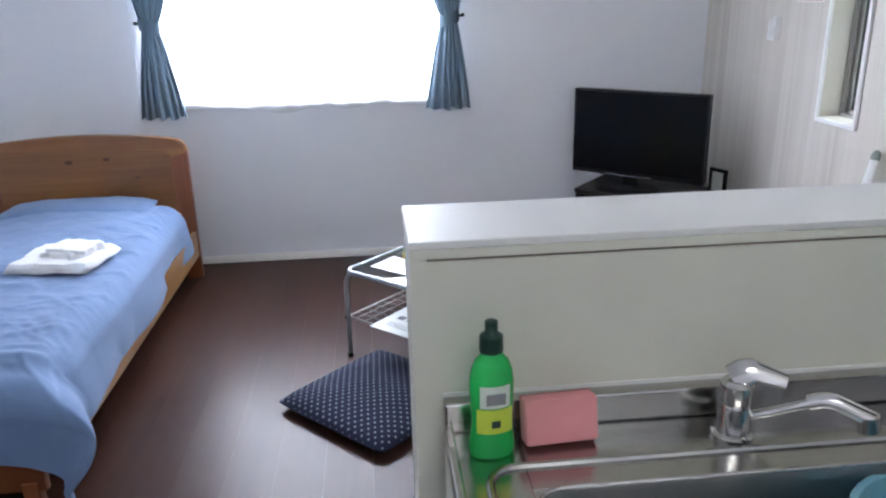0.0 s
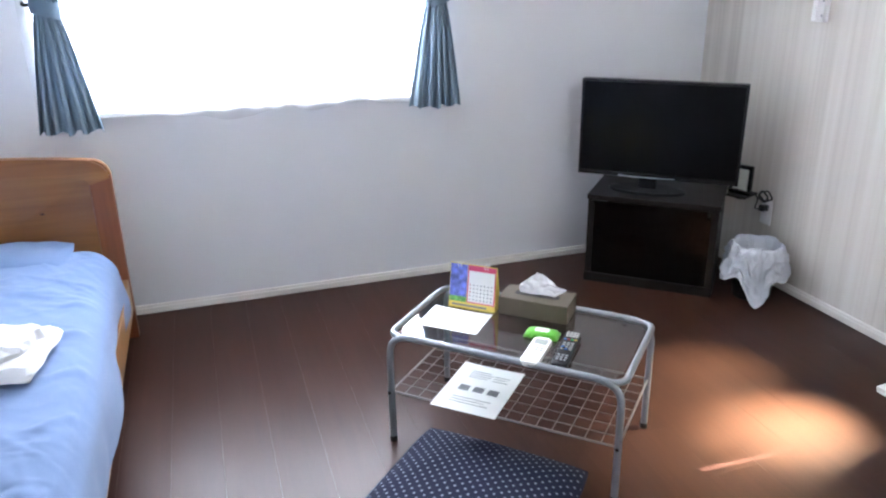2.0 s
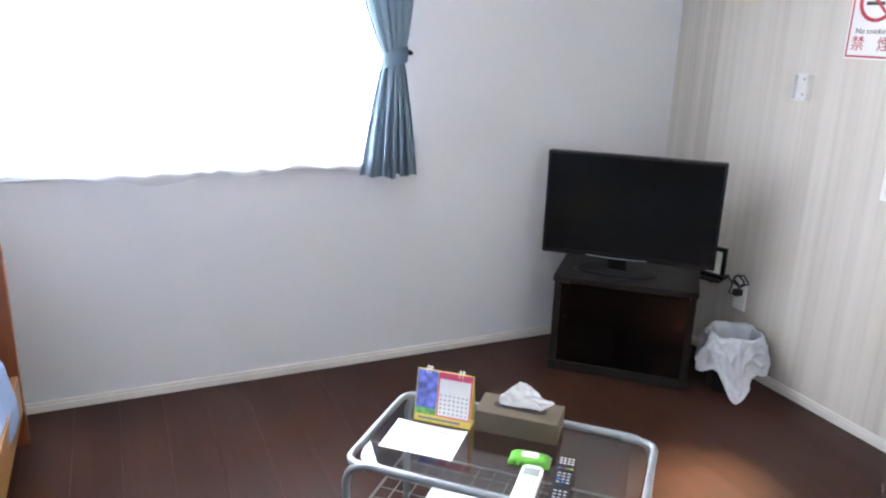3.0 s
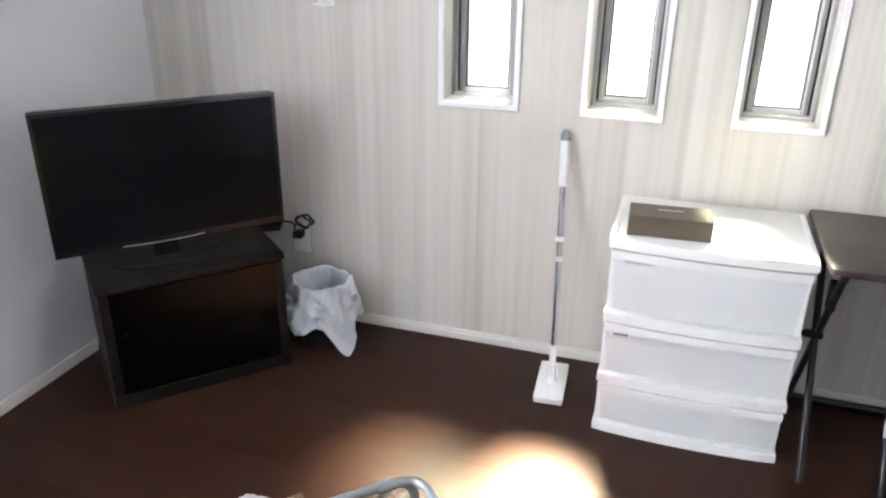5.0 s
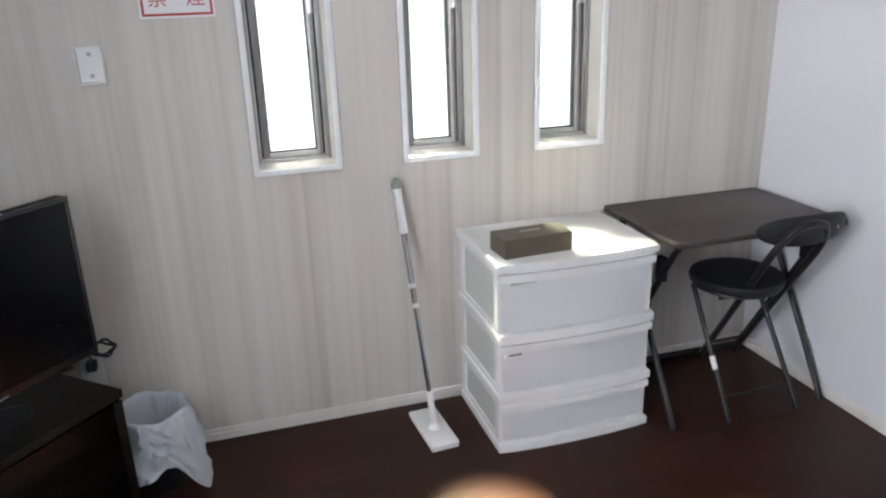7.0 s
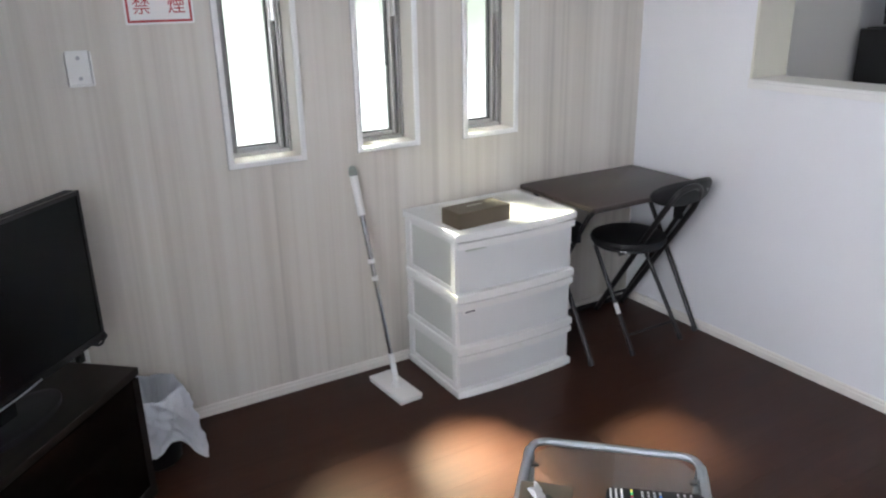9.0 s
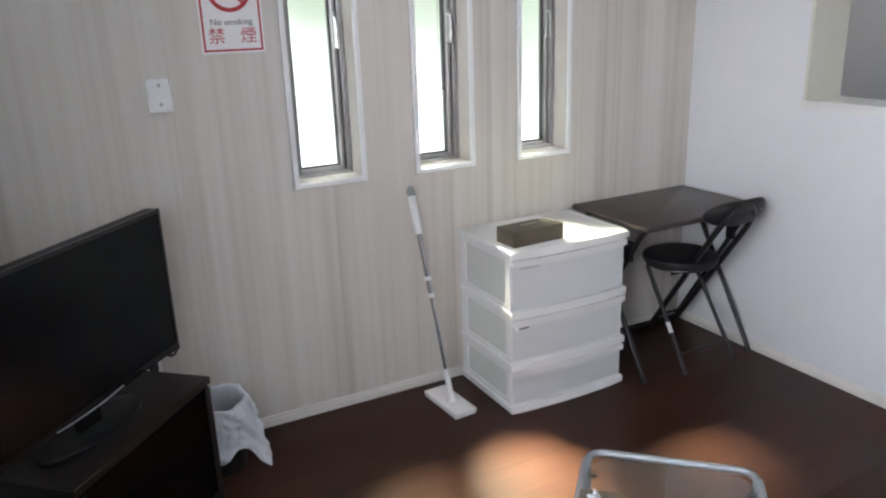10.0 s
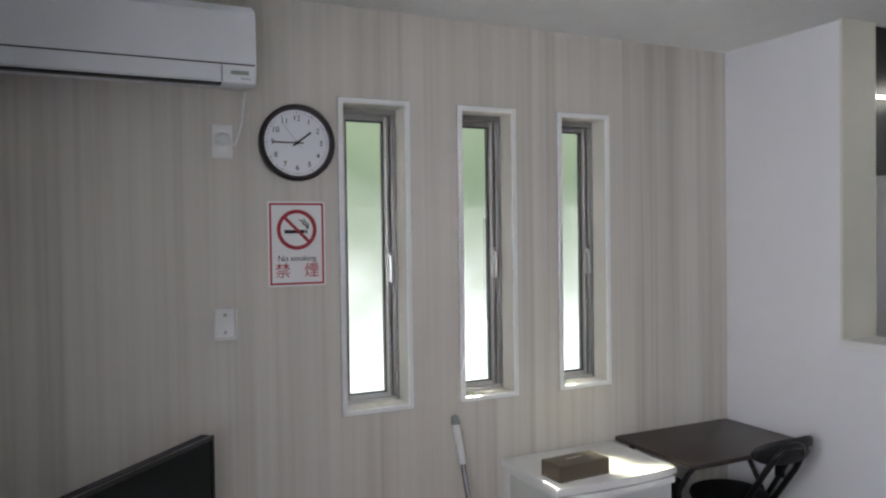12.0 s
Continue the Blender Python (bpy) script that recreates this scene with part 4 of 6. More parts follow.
def slab(w, d, z, t, seed, cut=0.0):
    def fn(sign):
        def f(u, v):
            a, b = 2 * u - 1, 2 * v - 1
            e = (1 - abs(a) ** 16) * (1 - abs(b) ** 16)
            x = w / 2 * a + 0.016 * fold(b * 2, seed, 1.2, a)
            y = d / 2 * b + 0.018 * fold(a * 2, seed, 1.3, b)
            return (x, y, z + (t * max(0, e) ** 0.22 + (0.003 * fold(x, y, 24, seed) + 0.008 * fold(x, y, 9, seed + 5)) * e if sign > 0 else 0.0))
        return f
    bm = sheet(fn(1), 26, 20)
    join(bm, sheet(fn(-1), 26, 20))
    bmesh.ops.remove_doubles(bm, verts=bm.verts[:], dist=0.0004)
    return bm


part("lower_fold", slab(0.33, 0.30, 0.0, 0.020, 1.0), TOWEL, tow, smooth=True)
part("middle_fold", moved(slab(0.318, 0.285, 0.016, 0.018, 2.0), pose(0.004, -0.004, 0, 0, 0, 1.5)), TOWEL, tow, smooth=True)
tw2 = thing("face_towel", pose(-0.712, 1.81, 0.5035, 0, 0, -17), "small folded white face towel on the bath towel", "towel")
part("lower_fold", slab(0.200, 0.175, 0.0, 0.020, 3.0), TOWEL, tw2, smooth=True)
part("upper_fold", moved(slab(0.188, 0.150, 0.016, 0.018, 4.0), pose(0.003, 0.006, 0, 0, 0, 3)), TOWEL, tw2, smooth=True)

# ---- low table ----
TA = -44.0
tm = pose(0.772, 1.632, 0, 0, 0, TA)
table = thing("low_table", tm, "low silver tube table with glass top and wire shelf", "table")
hx, hy, ht = 0.365, 0.205, 0.40
R = 0.0107
for s in (-1, 1):
    part("leg_frame", tube(bend([(-hx, s * hy, 0.008), (-hx, s * hy, ht - R), (hx, s * hy, ht - R), (hx, s * hy, 0.008)], 0.075, 9), R, 12), SILVER, table, smooth=True)
    part("end_rail", tube(bend([(s * (hx - 0.09), -hy + 0.004, ht - R - 0.004), (s * (hx + 0.004), -hy + 0.004, ht - R - 0.004), (s * (hx + 0.004), hy - 0.004, ht - R - 0.004), (s * (hx - 0.09), hy - 0.004, ht - R - 0.004)], 0.085, 9), R * 0.92, 12), SILVER, table, smooth=True)
    for t in (-1, 1):
        part("foot_cap", lathe([(R + 0.0015, 0.0), (R + 0.0015, 0.016), (R, 0.018)], 12, s * hx, t * hy), BLACK_MATT, table)
        part("stud", moved(lathe([(0.004, 0.0), (0.006, 0.004), (0.004, 0.007)], 10), pose(s * hx, t * (hy + R), 0.185, t * -90)), BLACK_MATT, table)
part("glass_top", shift(prism(round_rect(-hx + 0.012, -hy + 0.012, hx - 0.012, hy - 0.012, 0.07, 7), 0.005), 0, 0, ht - 0.020), GLASS, table, "clear glass top")
for a, b in ((-0.28, 1), (0.28, 1), (-0.28, -1), (0.28, -1)):
    part("glass_clip", box(a - 0.008, b * (hy - 0.022) - 0.008, ht - 0.026, a + 0.008, b * (hy - 0.022) + 0.008, ht - 0.0205), BLACK_MATT, table)
for p, q in (((-hx, -hy), (hx, -hy)), ((-hx, hy), (hx, hy)), ((-hx, -hy), (-hx, hy)), ((hx, -hy), (hx, hy))):
    part("shelf_rod", tube([(*p, 0.185), (*q, 0.185)], 0.0035, 6), WIRE, table, smooth=True)
for k in range(1, 15):
    x = -hx + 2 * hx * k / 15
    part("shelf_wire", tube([(x, -hy, 0.1885), (x, hy, 0.1885)], 0.0015, 5), WIRE, table)
for k in range(1, 8):
    y = -hy + 2 * hy * k / 8
    part("shelf_wire", tube([(-hx, y, 0.185), (hx, y, 0.185)], 0.0015, 5), WIRE, table)
GT = ht - 0.0148


def on_table(x, y, z, rz=0.0):
    """A pose on the table's own axes."""
    return tm @ pose(x, y, z, 0, 0, rz)


def world_at(x, y, z, rz):
    return pose(x, y, z, 0, 0, rz)


def paper_sheet(name, m, w, d, label, rows, blocks=()):
    p = thing(name, m, label, "paper")
    part("page", sheet(lambda u, v: ((u - 0.5) * w, (v - 0.5) * d, 0.0004 + 0.003 * (u - 0.5) ** 4 * 16 * v), 10, 6, 0.0003), PAPER, p, smooth=True)
    for x0, y0, x1, y1 in rows:
        part("print_line", box(x0 * w, y0 * d, 0.0010, x1 * w, y1 * d, 0.0014), INK, p)
    for x0, y0, x1, y1 in blocks:
        part("print_block", box(x0 * w, y0 * d, 0.0010, x1 * w, y1 * d, 0.0014), INK, p)
    return p


# printed sheet on the wire shelf: a figure at the top, three small squares, some lines
rows = [(-0.28, 0.20 + 0.045 * k, 0.02 + 0.03 * (k % 3), 0.212 + 0.045 * k) for k in range(4)]
rows += [(0.10, 0.20 + 0.05 * k, 0.34 - 0.04 * (k % 2), 0.211 + 0.05 * k) for k in range(3)]
rows += [(-0.30, -0.34 + 0.05 * k, 0.30 - 0.08 * (k % 2), -0.33 + 0.05 * k) for k in range(3)]
paper_sheet("printed_sheet", world_at(0.632, 1.645, 0.1905, -43), 0.215, 0.285, "white printed sheet lying on the wire shelf", rows, [(-0.30, -0.09, -0.14, 0.02), (-0.07, -0.09, 0.09, 0.02), (0.16, -0.09, 0.32, 0.02)])
paper_sheet("note_sheet", world_at(0.596, 1.770, GT, -42), 0.205, 0.150, "plain white note sheet lying on the glass top", [(-0.1, 0.30, 0.30, 0.325), (-0.05, 0.20, 0.25, 0.222)])

# desk calendar
cal = thing("desk_calendar", world_at(0.690, 1.845, GT, -42), "small standing desk calendar with a month grid and a picture", "calendar")
cw, ch, cd = 0.165, 0.150, 0.055
lean = math.atan2(cd / 2, ch)
front = Matrix.Translation((0, -cd / 2, 0.0)) @ Matrix.Rotation(math.pi / 2 - lean, 4, "X")
back = Matrix.Translation((0, cd / 2, 0.0)) @ Matrix.Rotation(math.pi / 2 + lean, 4, "X")
part("stand", join(join(moved(box(-cw / 2, 0, -0.001, cw / 2, ch + 0.002, 0.001), front), moved(box(-cw / 2, 0, -0.001, cw / 2, ch + 0.002, 0.001), back)), box(-cw / 2, -cd / 2, 0, cw / 2, cd / 2, 0.0015)), YELLOW, cal, "yellow card stand")
part("picture", moved(box(-cw / 2 + 0.002, 0.040, 0.0012, -0.020, ch, 0.0022), front), PICTURE, cal, "blue and violet picture")
part("picture_lawn", moved(box(-cw / 2 + 0.002, 0.022, 0.0012, -0.020, 0.040, 0.0022), front), LAWN, cal)
part("month_page", moved(box(-0.018, 0.022, 0.0012, cw / 2 - 0.002, ch, 0.0022), front), PINK, cal, "pink-edged month page")
pg = part("date_field", moved(box(-0.014, 0.026, 0.0024, cw / 2 - 0.006, ch - 0.018, 0.0030), front), PAPER, cal)
for r in range(5):
    for c in range(7):
        x, y = -0.009 + c * 0.0125, 0.033 + r * 0.0125
        part("date_mark", moved(box(x, y, 0.0031, x + 0.004, y + 0.004, 0.0034), front), INK if c else RED, pg)
part("title_bar", moved(box(-cw / 2 + 0.012, 0.008, 0.0012, cw / 2 - 0.030, 0.014, 0.0018), front), INK, cal)
for x in (-0.052, -0.042, 0.042, 0.052):
    ring = [(x, 0.010 * math.cos(a), ch - 0.001 + 0.010 * math.sin(a)) for a in (2 * math.pi * k / 16 for k in range(16))]
    part("ring", tube(ring, 0.0012, 6, closed=True), WHITE_PLASTIC, cal, "white binding ring")


def tissue_box(m, label, group, tuft):
    b = thing("tissue_box", m, label, "tissue box", group)
    w, d, h = 0.232, 0.115, 0.062
    part("carton", box(-w / 2, -d / 2, 0, w / 2, d / 2, h, 0.0025), BROWN_CARD, b)
    if tuft:
        part("slot", shift(prism(round_rect(-0.075, -0.016, 0.075, 0.016, 0.015), 0.0006), 0, 0, h), BLACK_INK, b)
    else:
        part("printed_mark", box(-0.035, 0.010, h, 0.035, 0.014, h + 0.0006), LABEL_PALE, b)
    if tuft:
        def fn(u, v):
            a = (u - 0.5)
            z = h + 0.002 + v * (0.064 - 0.070 * abs(a + 0.2)) + 0.004 * math.sin(a * 9 + v * 3) * v
            x = a * 0.115 * (1 + 0.25 * v) + 0.020 * v * v
            y = 0.010 * math.sin(a * 6 + 1.5 * v) * (0.3 + v) + 0.030 * v * v * (0.6 + a)
            q = (1 - 4 * abs(fold(a * 2.2, v * 1.3, 2.0, 3.0))) * v
            y += 0.006 * q + 0.002 * (1 - 4 * abs(fold(a * 5, v * 2, 2.0, 8.0))) * v
            z += 0.007 * fold(a * 9, v, 1.0, 5.0) * v
            return (x, y, z)
        part("tissue", sheet(fn, 40, 26, 0.0005), TISSUE, b, "white tissue pulled up", smooth=True)
    return b


tissue_box(world_at(0.868, 1.730, GT, -42), "brown tissue box with a white tissue drawn out on the table", "tissue boxes", True)


def keys(parent, cols, rws, x0, y0, dx, dy, r, z, material):
    for i in range(cols):
        for j in range(rws):
            part("key", box(x0 + i * dx - r, y0 + j * dy - r * 0.6, z - 0.001, x0 + i * dx + r, y0 + j * dy + r * 0.6, z + 0.0016, 0.0006, seg=1), material(i, j), parent)


tvr = thing("tv_remote", world_at(0.832, 1.447, GT, -40), "black television remote with small coloured keys on the table", "remote control")
part("body", prism(round_rect(-0.023, -0.105, 0.023, 0.105, 0.010), 0.019, 0.004), BLACK_MATT, tvr, smooth=True)
keys(tvr, 4, 3, -0.015, 0.072, 0.010, 0.012, 0.0036, 0.019, lambda i, j: PAPER)
keys(tvr, 4, 1, -0.015, 0.050, 0.010, 0.010, 0.0042, 0.019, lambda i, j: (BLUE_KEY, RED, GREEN_KEY, YELLOW)[i])
keys(tvr, 3, 4, -0.012, -0.012, 0.012, 0.013, 0.0042, 0.019, lambda i, j: (GREY_KEY, BLUE_KEY)[(i + j) % 5 == 1])
keys(tvr, 3, 3, -0.012, -0.078, 0.012, 0.014, 0.0038, 0.019, lambda i, j: GREY_KEY)

acr = thing("air_conditioner_remote", world_at(0.745, 1.470, GT, -42), "white air conditioner remote with a grey display on the table", "remote control")
part("body", prism(round_rect(-0.027, -0.080, 0.027, 0.080, 0.012), 0.017, 0.004), WHITE_PLASTIC, acr, smooth=True)
part("display", box(-0.020, 0.034, 0.0168, 0.020, 0.066, 0.0176), LCD, acr, "grey display")
keys(acr, 3, 2, -0.014, -0.004, 0.014, 0.015, 0.0045, 0.017, lambda i, j: GREY_KEY)

wip = thing("wet_wipes", world_at(0.812, 1.572, GT, -40), "small lime green pack of wipes on the table", "wipes")


def pack_fn(sign):
    def fn(u, v):
        a, b = 2 * u - 1, 2 * v - 1
        e = max(0, (1 - a ** 4) * (1 - b ** 4)) ** 0.6
        return (0.054 * a, 0.030 * b * (1 + 0.06 * math.sin(b * 20) * a ** 4), 0.002 + (0.018 * e + 0.004 * fold(a * 3, b * 3, 2, 1) * (1 - e * 0.5) if sign > 0 else 0))
    return fn


bm = sheet(pack_fn(1), 18, 12)
join(bm, sheet(pack_fn(-1), 18, 12))
bmesh.ops.remove_doubles(bm, verts=bm.verts[:], dist=0.0004)
part("wrapper", bm, LIME, wip, smooth=True)
part("flap", shift(prism(round_rect(-0.022, -0.013, 0.022, 0.013, 0.008), 0.0018), 0, 0, 0.0186), PAPER, wip, "white reseal flap")

# floor cushion
cush = thing("floor_cushion", pose(0.488, 1.338, 0, 0, 0, 45), "square navy floor cushion dotted with pale spots", "cushion")


def cushion_fn(sign):
    def fn(u, v):
        a, b = 2 * u - 1, 2 * v - 1
        e = max(0, (1 - abs(a) ** 6) * (1 - abs(b) ** 6)) ** 0.5
        x = 0.279 * a * (1 - 0.02 * (1 - b * b) - 0.05 * a * a * b ** 4)
        y = 0.279 * b * (1 - 0.02 * (1 - a * a) - 0.05 * b * b * a ** 4)
        z = 0.030 + ((0.028 + 0.036 * (1 - a * a) * (1 - b * b)) * e + (0.005 * fold(x, y, 7, 4) + 0.002 * fold(x, y, 22, 8)) * e if sign > 0 else -0.029 * e)
        return (x, y, z)
    return fn


bm = sheet(cushion_fn(1), 34, 34)
join(bm, sheet(cushion_fn(-1), 34, 34))
bmesh.ops.remove_doubles(bm, verts=bm.verts[:], dist=0.0005)
part("cover", bm, NAVY, cush, smooth=True)
edge = []
for k in range(80):
    t = k / 80 * 4
    s, f = int(t), t - int(t)
    a, b = ((2 * f - 1, -1), (1, 2 * f - 1), (1 - 2 * f, 1), (-1, 1 - 2 * f))[s]
    edge.append((0.279 * a * (1 - 0.02 * (1 - b * b) - 0.05 * a * a * b ** 4), 0.279 * b * (1 - 0.02 * (1 - a * a) - 0.05 * b * b * a ** 4), 0.030))
part("piping", tube(edge, 0.0035, 6, closed=True), NAVY_PLAIN, cush, smooth=True)

# ---- television corner ----
TV_A = -41.7
cabm = pose(1.815, 2.522, 0, 0, 0, TV_A)
stand = thing("tv_cabinet", cabm, "low black-brown television cabinet with a smoked glass door", "cabinet")
cw2, cdep, chh = 0.295, 0.40, 0.44
part("top", box(-cw2 - 0.006, -0.006, chh - 0.024, cw2 + 0.006, cdep, chh, 0.002), ESPRESSO, stand)
for s in (-1, 1):
    part("side", box(s * cw2 - (0.018 if s > 0 else 0), 0.004, 0.045, s * cw2 + (0 if s > 0 else 0.018), cdep, chh - 0.024), ESPRESSO, stand)
part("bottom", box(-cw2 + 0.018, 0.004, 0.045, cw2 - 0.018, cdep, 0.063), ESPRESSO, stand)
part("plinth", box(-cw2 - 0.004, -0.004, 0.0, cw2 + 0.004, cdep, 0.045, 0.002), ESPRESSO, stand)
part("back_panel", box(-cw2 + 0.018, cdep - 0.008, 0.063, cw2 - 0.018, cdep - 0.003, chh - 0.024), ESPRESSO, stand)
part("shelf", box(-cw2 + 0.018, 0.03, 0.235, cw2 - 0.018, cdep - 0.008, 0.250), ESPRESSO, stand)
door = part("door", box(-cw2 + 0.004, -0.004, 0.050, cw2 - 0.004, 0.002, chh - 0.030), SMOKED, stand, "smoked glass door")
for a in (-cw2 + 0.001, cw2 - 0.030):
    part("door_stile", box(a, -0.006, 0.050, a + 0.029, -0.0045, chh - 0.030), ESPRESSO, door)
part("knob", moved(lathe([(0.006, 0), (0.010, 0.008), (0.008, 0.014)], 14), pose(-cw2 + 0.06, -0.006, 0.27, 90)), BLACK_GLOSS, door, smooth=True)
rec = thing("video_recorder", cabm @ pose(-0.02, 0.17, 0.250), "flat grey recorder on the shelf inside the cabinet", "recorder")
part("case", box(-0.19, -0.11, 0, 0.19, 0.11, 0.042, 0.003), BLACK_MATT, rec)
part("front_panel", box(-0.185, -0.114, 0.006, 0.185, -0.110, 0.036), LCD, rec, "pale grey front")

tvm = pose(1.889, 2.627, 0.44, 0, 0, -42.0)
tv = thing("television", tvm, "flat black television on a curved glossy stand, switched off", "television")
tw, tz0, tz1 = 0.366, 0.066, 0.520
part("housing", box(-tw, 0.006, tz0, tw, 0.042, tz1, 0.006), BLACK_MATT, tv)
part("rear_hump", box(-0.24, 0.042, tz0 + 0.03, 0.24, 0.075, tz0 + 0.28, 0.012), BLACK_MATT, tv)
bm = box(-tw, -0.004, tz0, tw, 0.006, tz0 + 0.022)
box(-tw, -0.004, tz1 - 0.012, tw, 0.006, tz1, bm=bm)
box(-tw, -0.004, tz0 + 0.022, -tw + 0.012, 0.006, tz1 - 0.012, bm=bm)
box(tw - 0.012, -0.004, tz0 + 0.022, tw, 0.006, tz1 - 0.012, bm=bm)
part("bezel", bm, BLACK_GLOSS, tv)
part("screen", box(-tw + 0.012, -0.0015, tz0 + 0.022, tw - 0.012, 0.0058, tz1 - 0.012), SCREEN, tv, "dark switched-off screen")
part("neck", box(-0.075, 0.010, 0.012, 0.005, 0.034, tz0 + 0.02, 0.004), BLACK_GLOSS, tv)
part("stand_base", shift(prism([(0.18 * math.cos(a) - 0.035, 0.015 + 0.085 * math.sin(a)) for a in (2 * math.pi * k / 40 for k in range(40))], 0.014, 0.004), 0, 0, 0), BLACK_MATT, tv, smooth=True)
part("chin_strip", tube([(0.13 * t - 0.040, -0.010 + 0.006 * t * t, tz0 + 0.004 + 0.002 * t * t) for t in (-1, -0.6, -0.2, 0.2, 0.6, 1)], 0.0025, 8), SILVER, tv, "bright curved strip", smooth=True)

# small black frame round a pale panel behind, socket and cables
pf = thing("black_frame_piece", pose(2.315, 2.545, 0.41, 0, 0, -66), "small black frame round a pale panel beside the television", "photo frame")
part("frame", join(join(join(box(-0.055, -0.007, 0, 0.055, 0.007, 0.018), box(-0.055, -0.007, 0.125, 0.055, 0.007, 0.143)), box(-0.055, -0.007, 0.018, -0.037, 0.007, 0.125)), box(0.037, -0.007, 0.018, 0.055, 0.007, 0.125)), BLACK_GLOSS, pf)
part("picture", box(-0.037, -0.003, 0.018, 0.037, 0.003, 0.125), LABEL_PALE, pf, "pale panel")
part("strut", box(-0.004, 0.007, -0.0, 0.004, 0.06, 0.012), BLACK_MATT, pf)
# unseen bracket, added to carry the black frame
bracket = thing("wall_bracket", pose(2.315, 2.545, 0, 0, 0, -66), "small black bracket added to hold up the frame beside the television", "bracket")
part("plate", box(-0.05, -0.045, 0.40, 0.05, 0.085, 0.41, 0.002), BLACK_MATT, bracket)
part("arm", box(-0.012, -0.010, 0.385, 0.012, 0.095, 0.40, 0.002), BLACK_MATT, bracket)



def outlet(name, y, z, label, h=0.12, w=0.07):
    o = thing(name, pose(X1, y, z), label, "socket")
    part("plate", box(-0.007, -w / 2, -h / 2, 0, w / 2, h / 2, 0.003), WHITE_PLASTIC, o)
    part("insert", box(-0.009, -w / 2 + 0.018, -h / 2 + 0.02, -0.007, w / 2 - 0.018, h / 2 - 0.02, 0.001), CASING, o)
    return o


so = outlet("wall_socket", 2.455, 0.335, "white wall socket with plugs behind the bin", 0.12, 0.07)
cb = thing("power_cable", pose(0, 0, 0), "tangled black power cables at the socket", "cable")
part("plug", box(2.365, 2.435, 0.345, 2.403, 2.465, 0.375, 0.004), BLACK_MATT, cb)
loop = []
for k in range(60):
    a = k / 60 * 4 * math.pi
    rr = 0.032 + 0.004 * math.sin(k * 0.9)
    loop.append((2.335 + 0.012 * math.sin(a * 0.5), 2.400 + rr * math.cos(a), 0.435 + 0.7 * rr * math.sin(a)))
part("coil", tube(loop, 0.0045, 6, closed=True), BLACK_CORD, cb, smooth=True)
part("cord", tube(bend([(2.365, 2.45, 0.36), (2.33, 2.45, 0.36), (2.335, 2.432, 0.43), (2.26, 2.55, 0.445), (2.20, 2.66, 0.45)], 0.04), 0.004, 6), BLACK_CORD, cb, smooth=True)

# waste bin lined with a bag
bn = thing("waste_bin", pose(2.232, 2.288, 0), "dark waste bin lined with a white plastic bag", "bin")
part("bin_body", lathe([(0.080, 0.0), (0.084, 0.004), (0.104, 0.246), (0.107, 0.248), (0.102, 0.248), (0.080, 0.010)], 30), BLACK_MATT, bn, smooth=True)


def bag_fn(u, v):
    a = 2 * math.pi * u
    # inside, over the rim, then hanging outside with a ragged, pointed hem
    tip = 0.135 * max(0, math.cos(a - radians(236))) ** 12 + 0.06 * max(0, math.cos(a - radians(300))) ** 10 + 0.07 * max(0, math.cos(a - radians(170))) ** 8
    drop = 0.105 + tip + 0.012 * math.sin(3 * a + 1)
    if v < 0.22:
        t = v / 0.22
        r, z = 0.040 + 0.055 * t ** 0.5, 0.150 + 0.105 * t * t
    elif v < 0.32:
        t = (v - 0.22) / 0.10
        r, z = 0.095 + 0.016 * t, 0.255 + 0.008 * math.sin(math.pi * t)
    else:
        t = (v - 0.32) / 0.68
        r, z = 0.111 + 0.014 * math.sin(t * 2.2) + 0.42 * tip * t * t, 0.255 - drop * t
    r += 0.0045 * math.sin(a * 11 + 3 * v) * min(1, v * 2) + 0.009 * fold(math.cos(a) * 3 + v, math.sin(a) * 3 - v * 2, 3.0, v * 6) * min(1, v * 2) + 0.016 * fold(math.cos(a) * 2, math.sin(a) * 2, 1.9, v * 4) * min(1, v * 1.6)
    # sharp creases of the thin film
    for sc_, sd, h in ((5.0, 2.0, 0.008), (9.0, 7.0, 0.004), (15.0, 11.0, 0.002)):
        r += h * (1 - 3.0 * abs(fold(math.cos(a) * 0.5 + 0.2 * v, math.sin(a) * 0.5 + 0.9 * v, sc_, sd))) * min(1, max(0.0, v - 0.2) * 3)
    if v < 0.22:
        r = min(r, 0.098)
    return (r * math.cos(a), r * math.sin(a), z + 0.004 * math.sin(5 * a))


bm = sheet(bag_fn, 150, 46)
bmesh.ops.remove_doubles(bm, verts=bm.verts[:], dist=0.0003)
part("bag", bm, BAG, bn, "thin white plastic bag folded over the rim", smooth=True)

# ---- striped wall ----
mop = thing("floor_wiper", pose(0, 0, 0), "white floor wiper with a steel telescopic stick leaning on the wall", "floor wiper")
foot, topp = Vector((2.19, 1.397, 0.035)), Vector((2.396, 1.442, 0.862))
ax = (topp - foot).normalized()


def along(a, b, r, seg=14):
    return tube([foot + ax * a, foot + ax * b], r, seg)


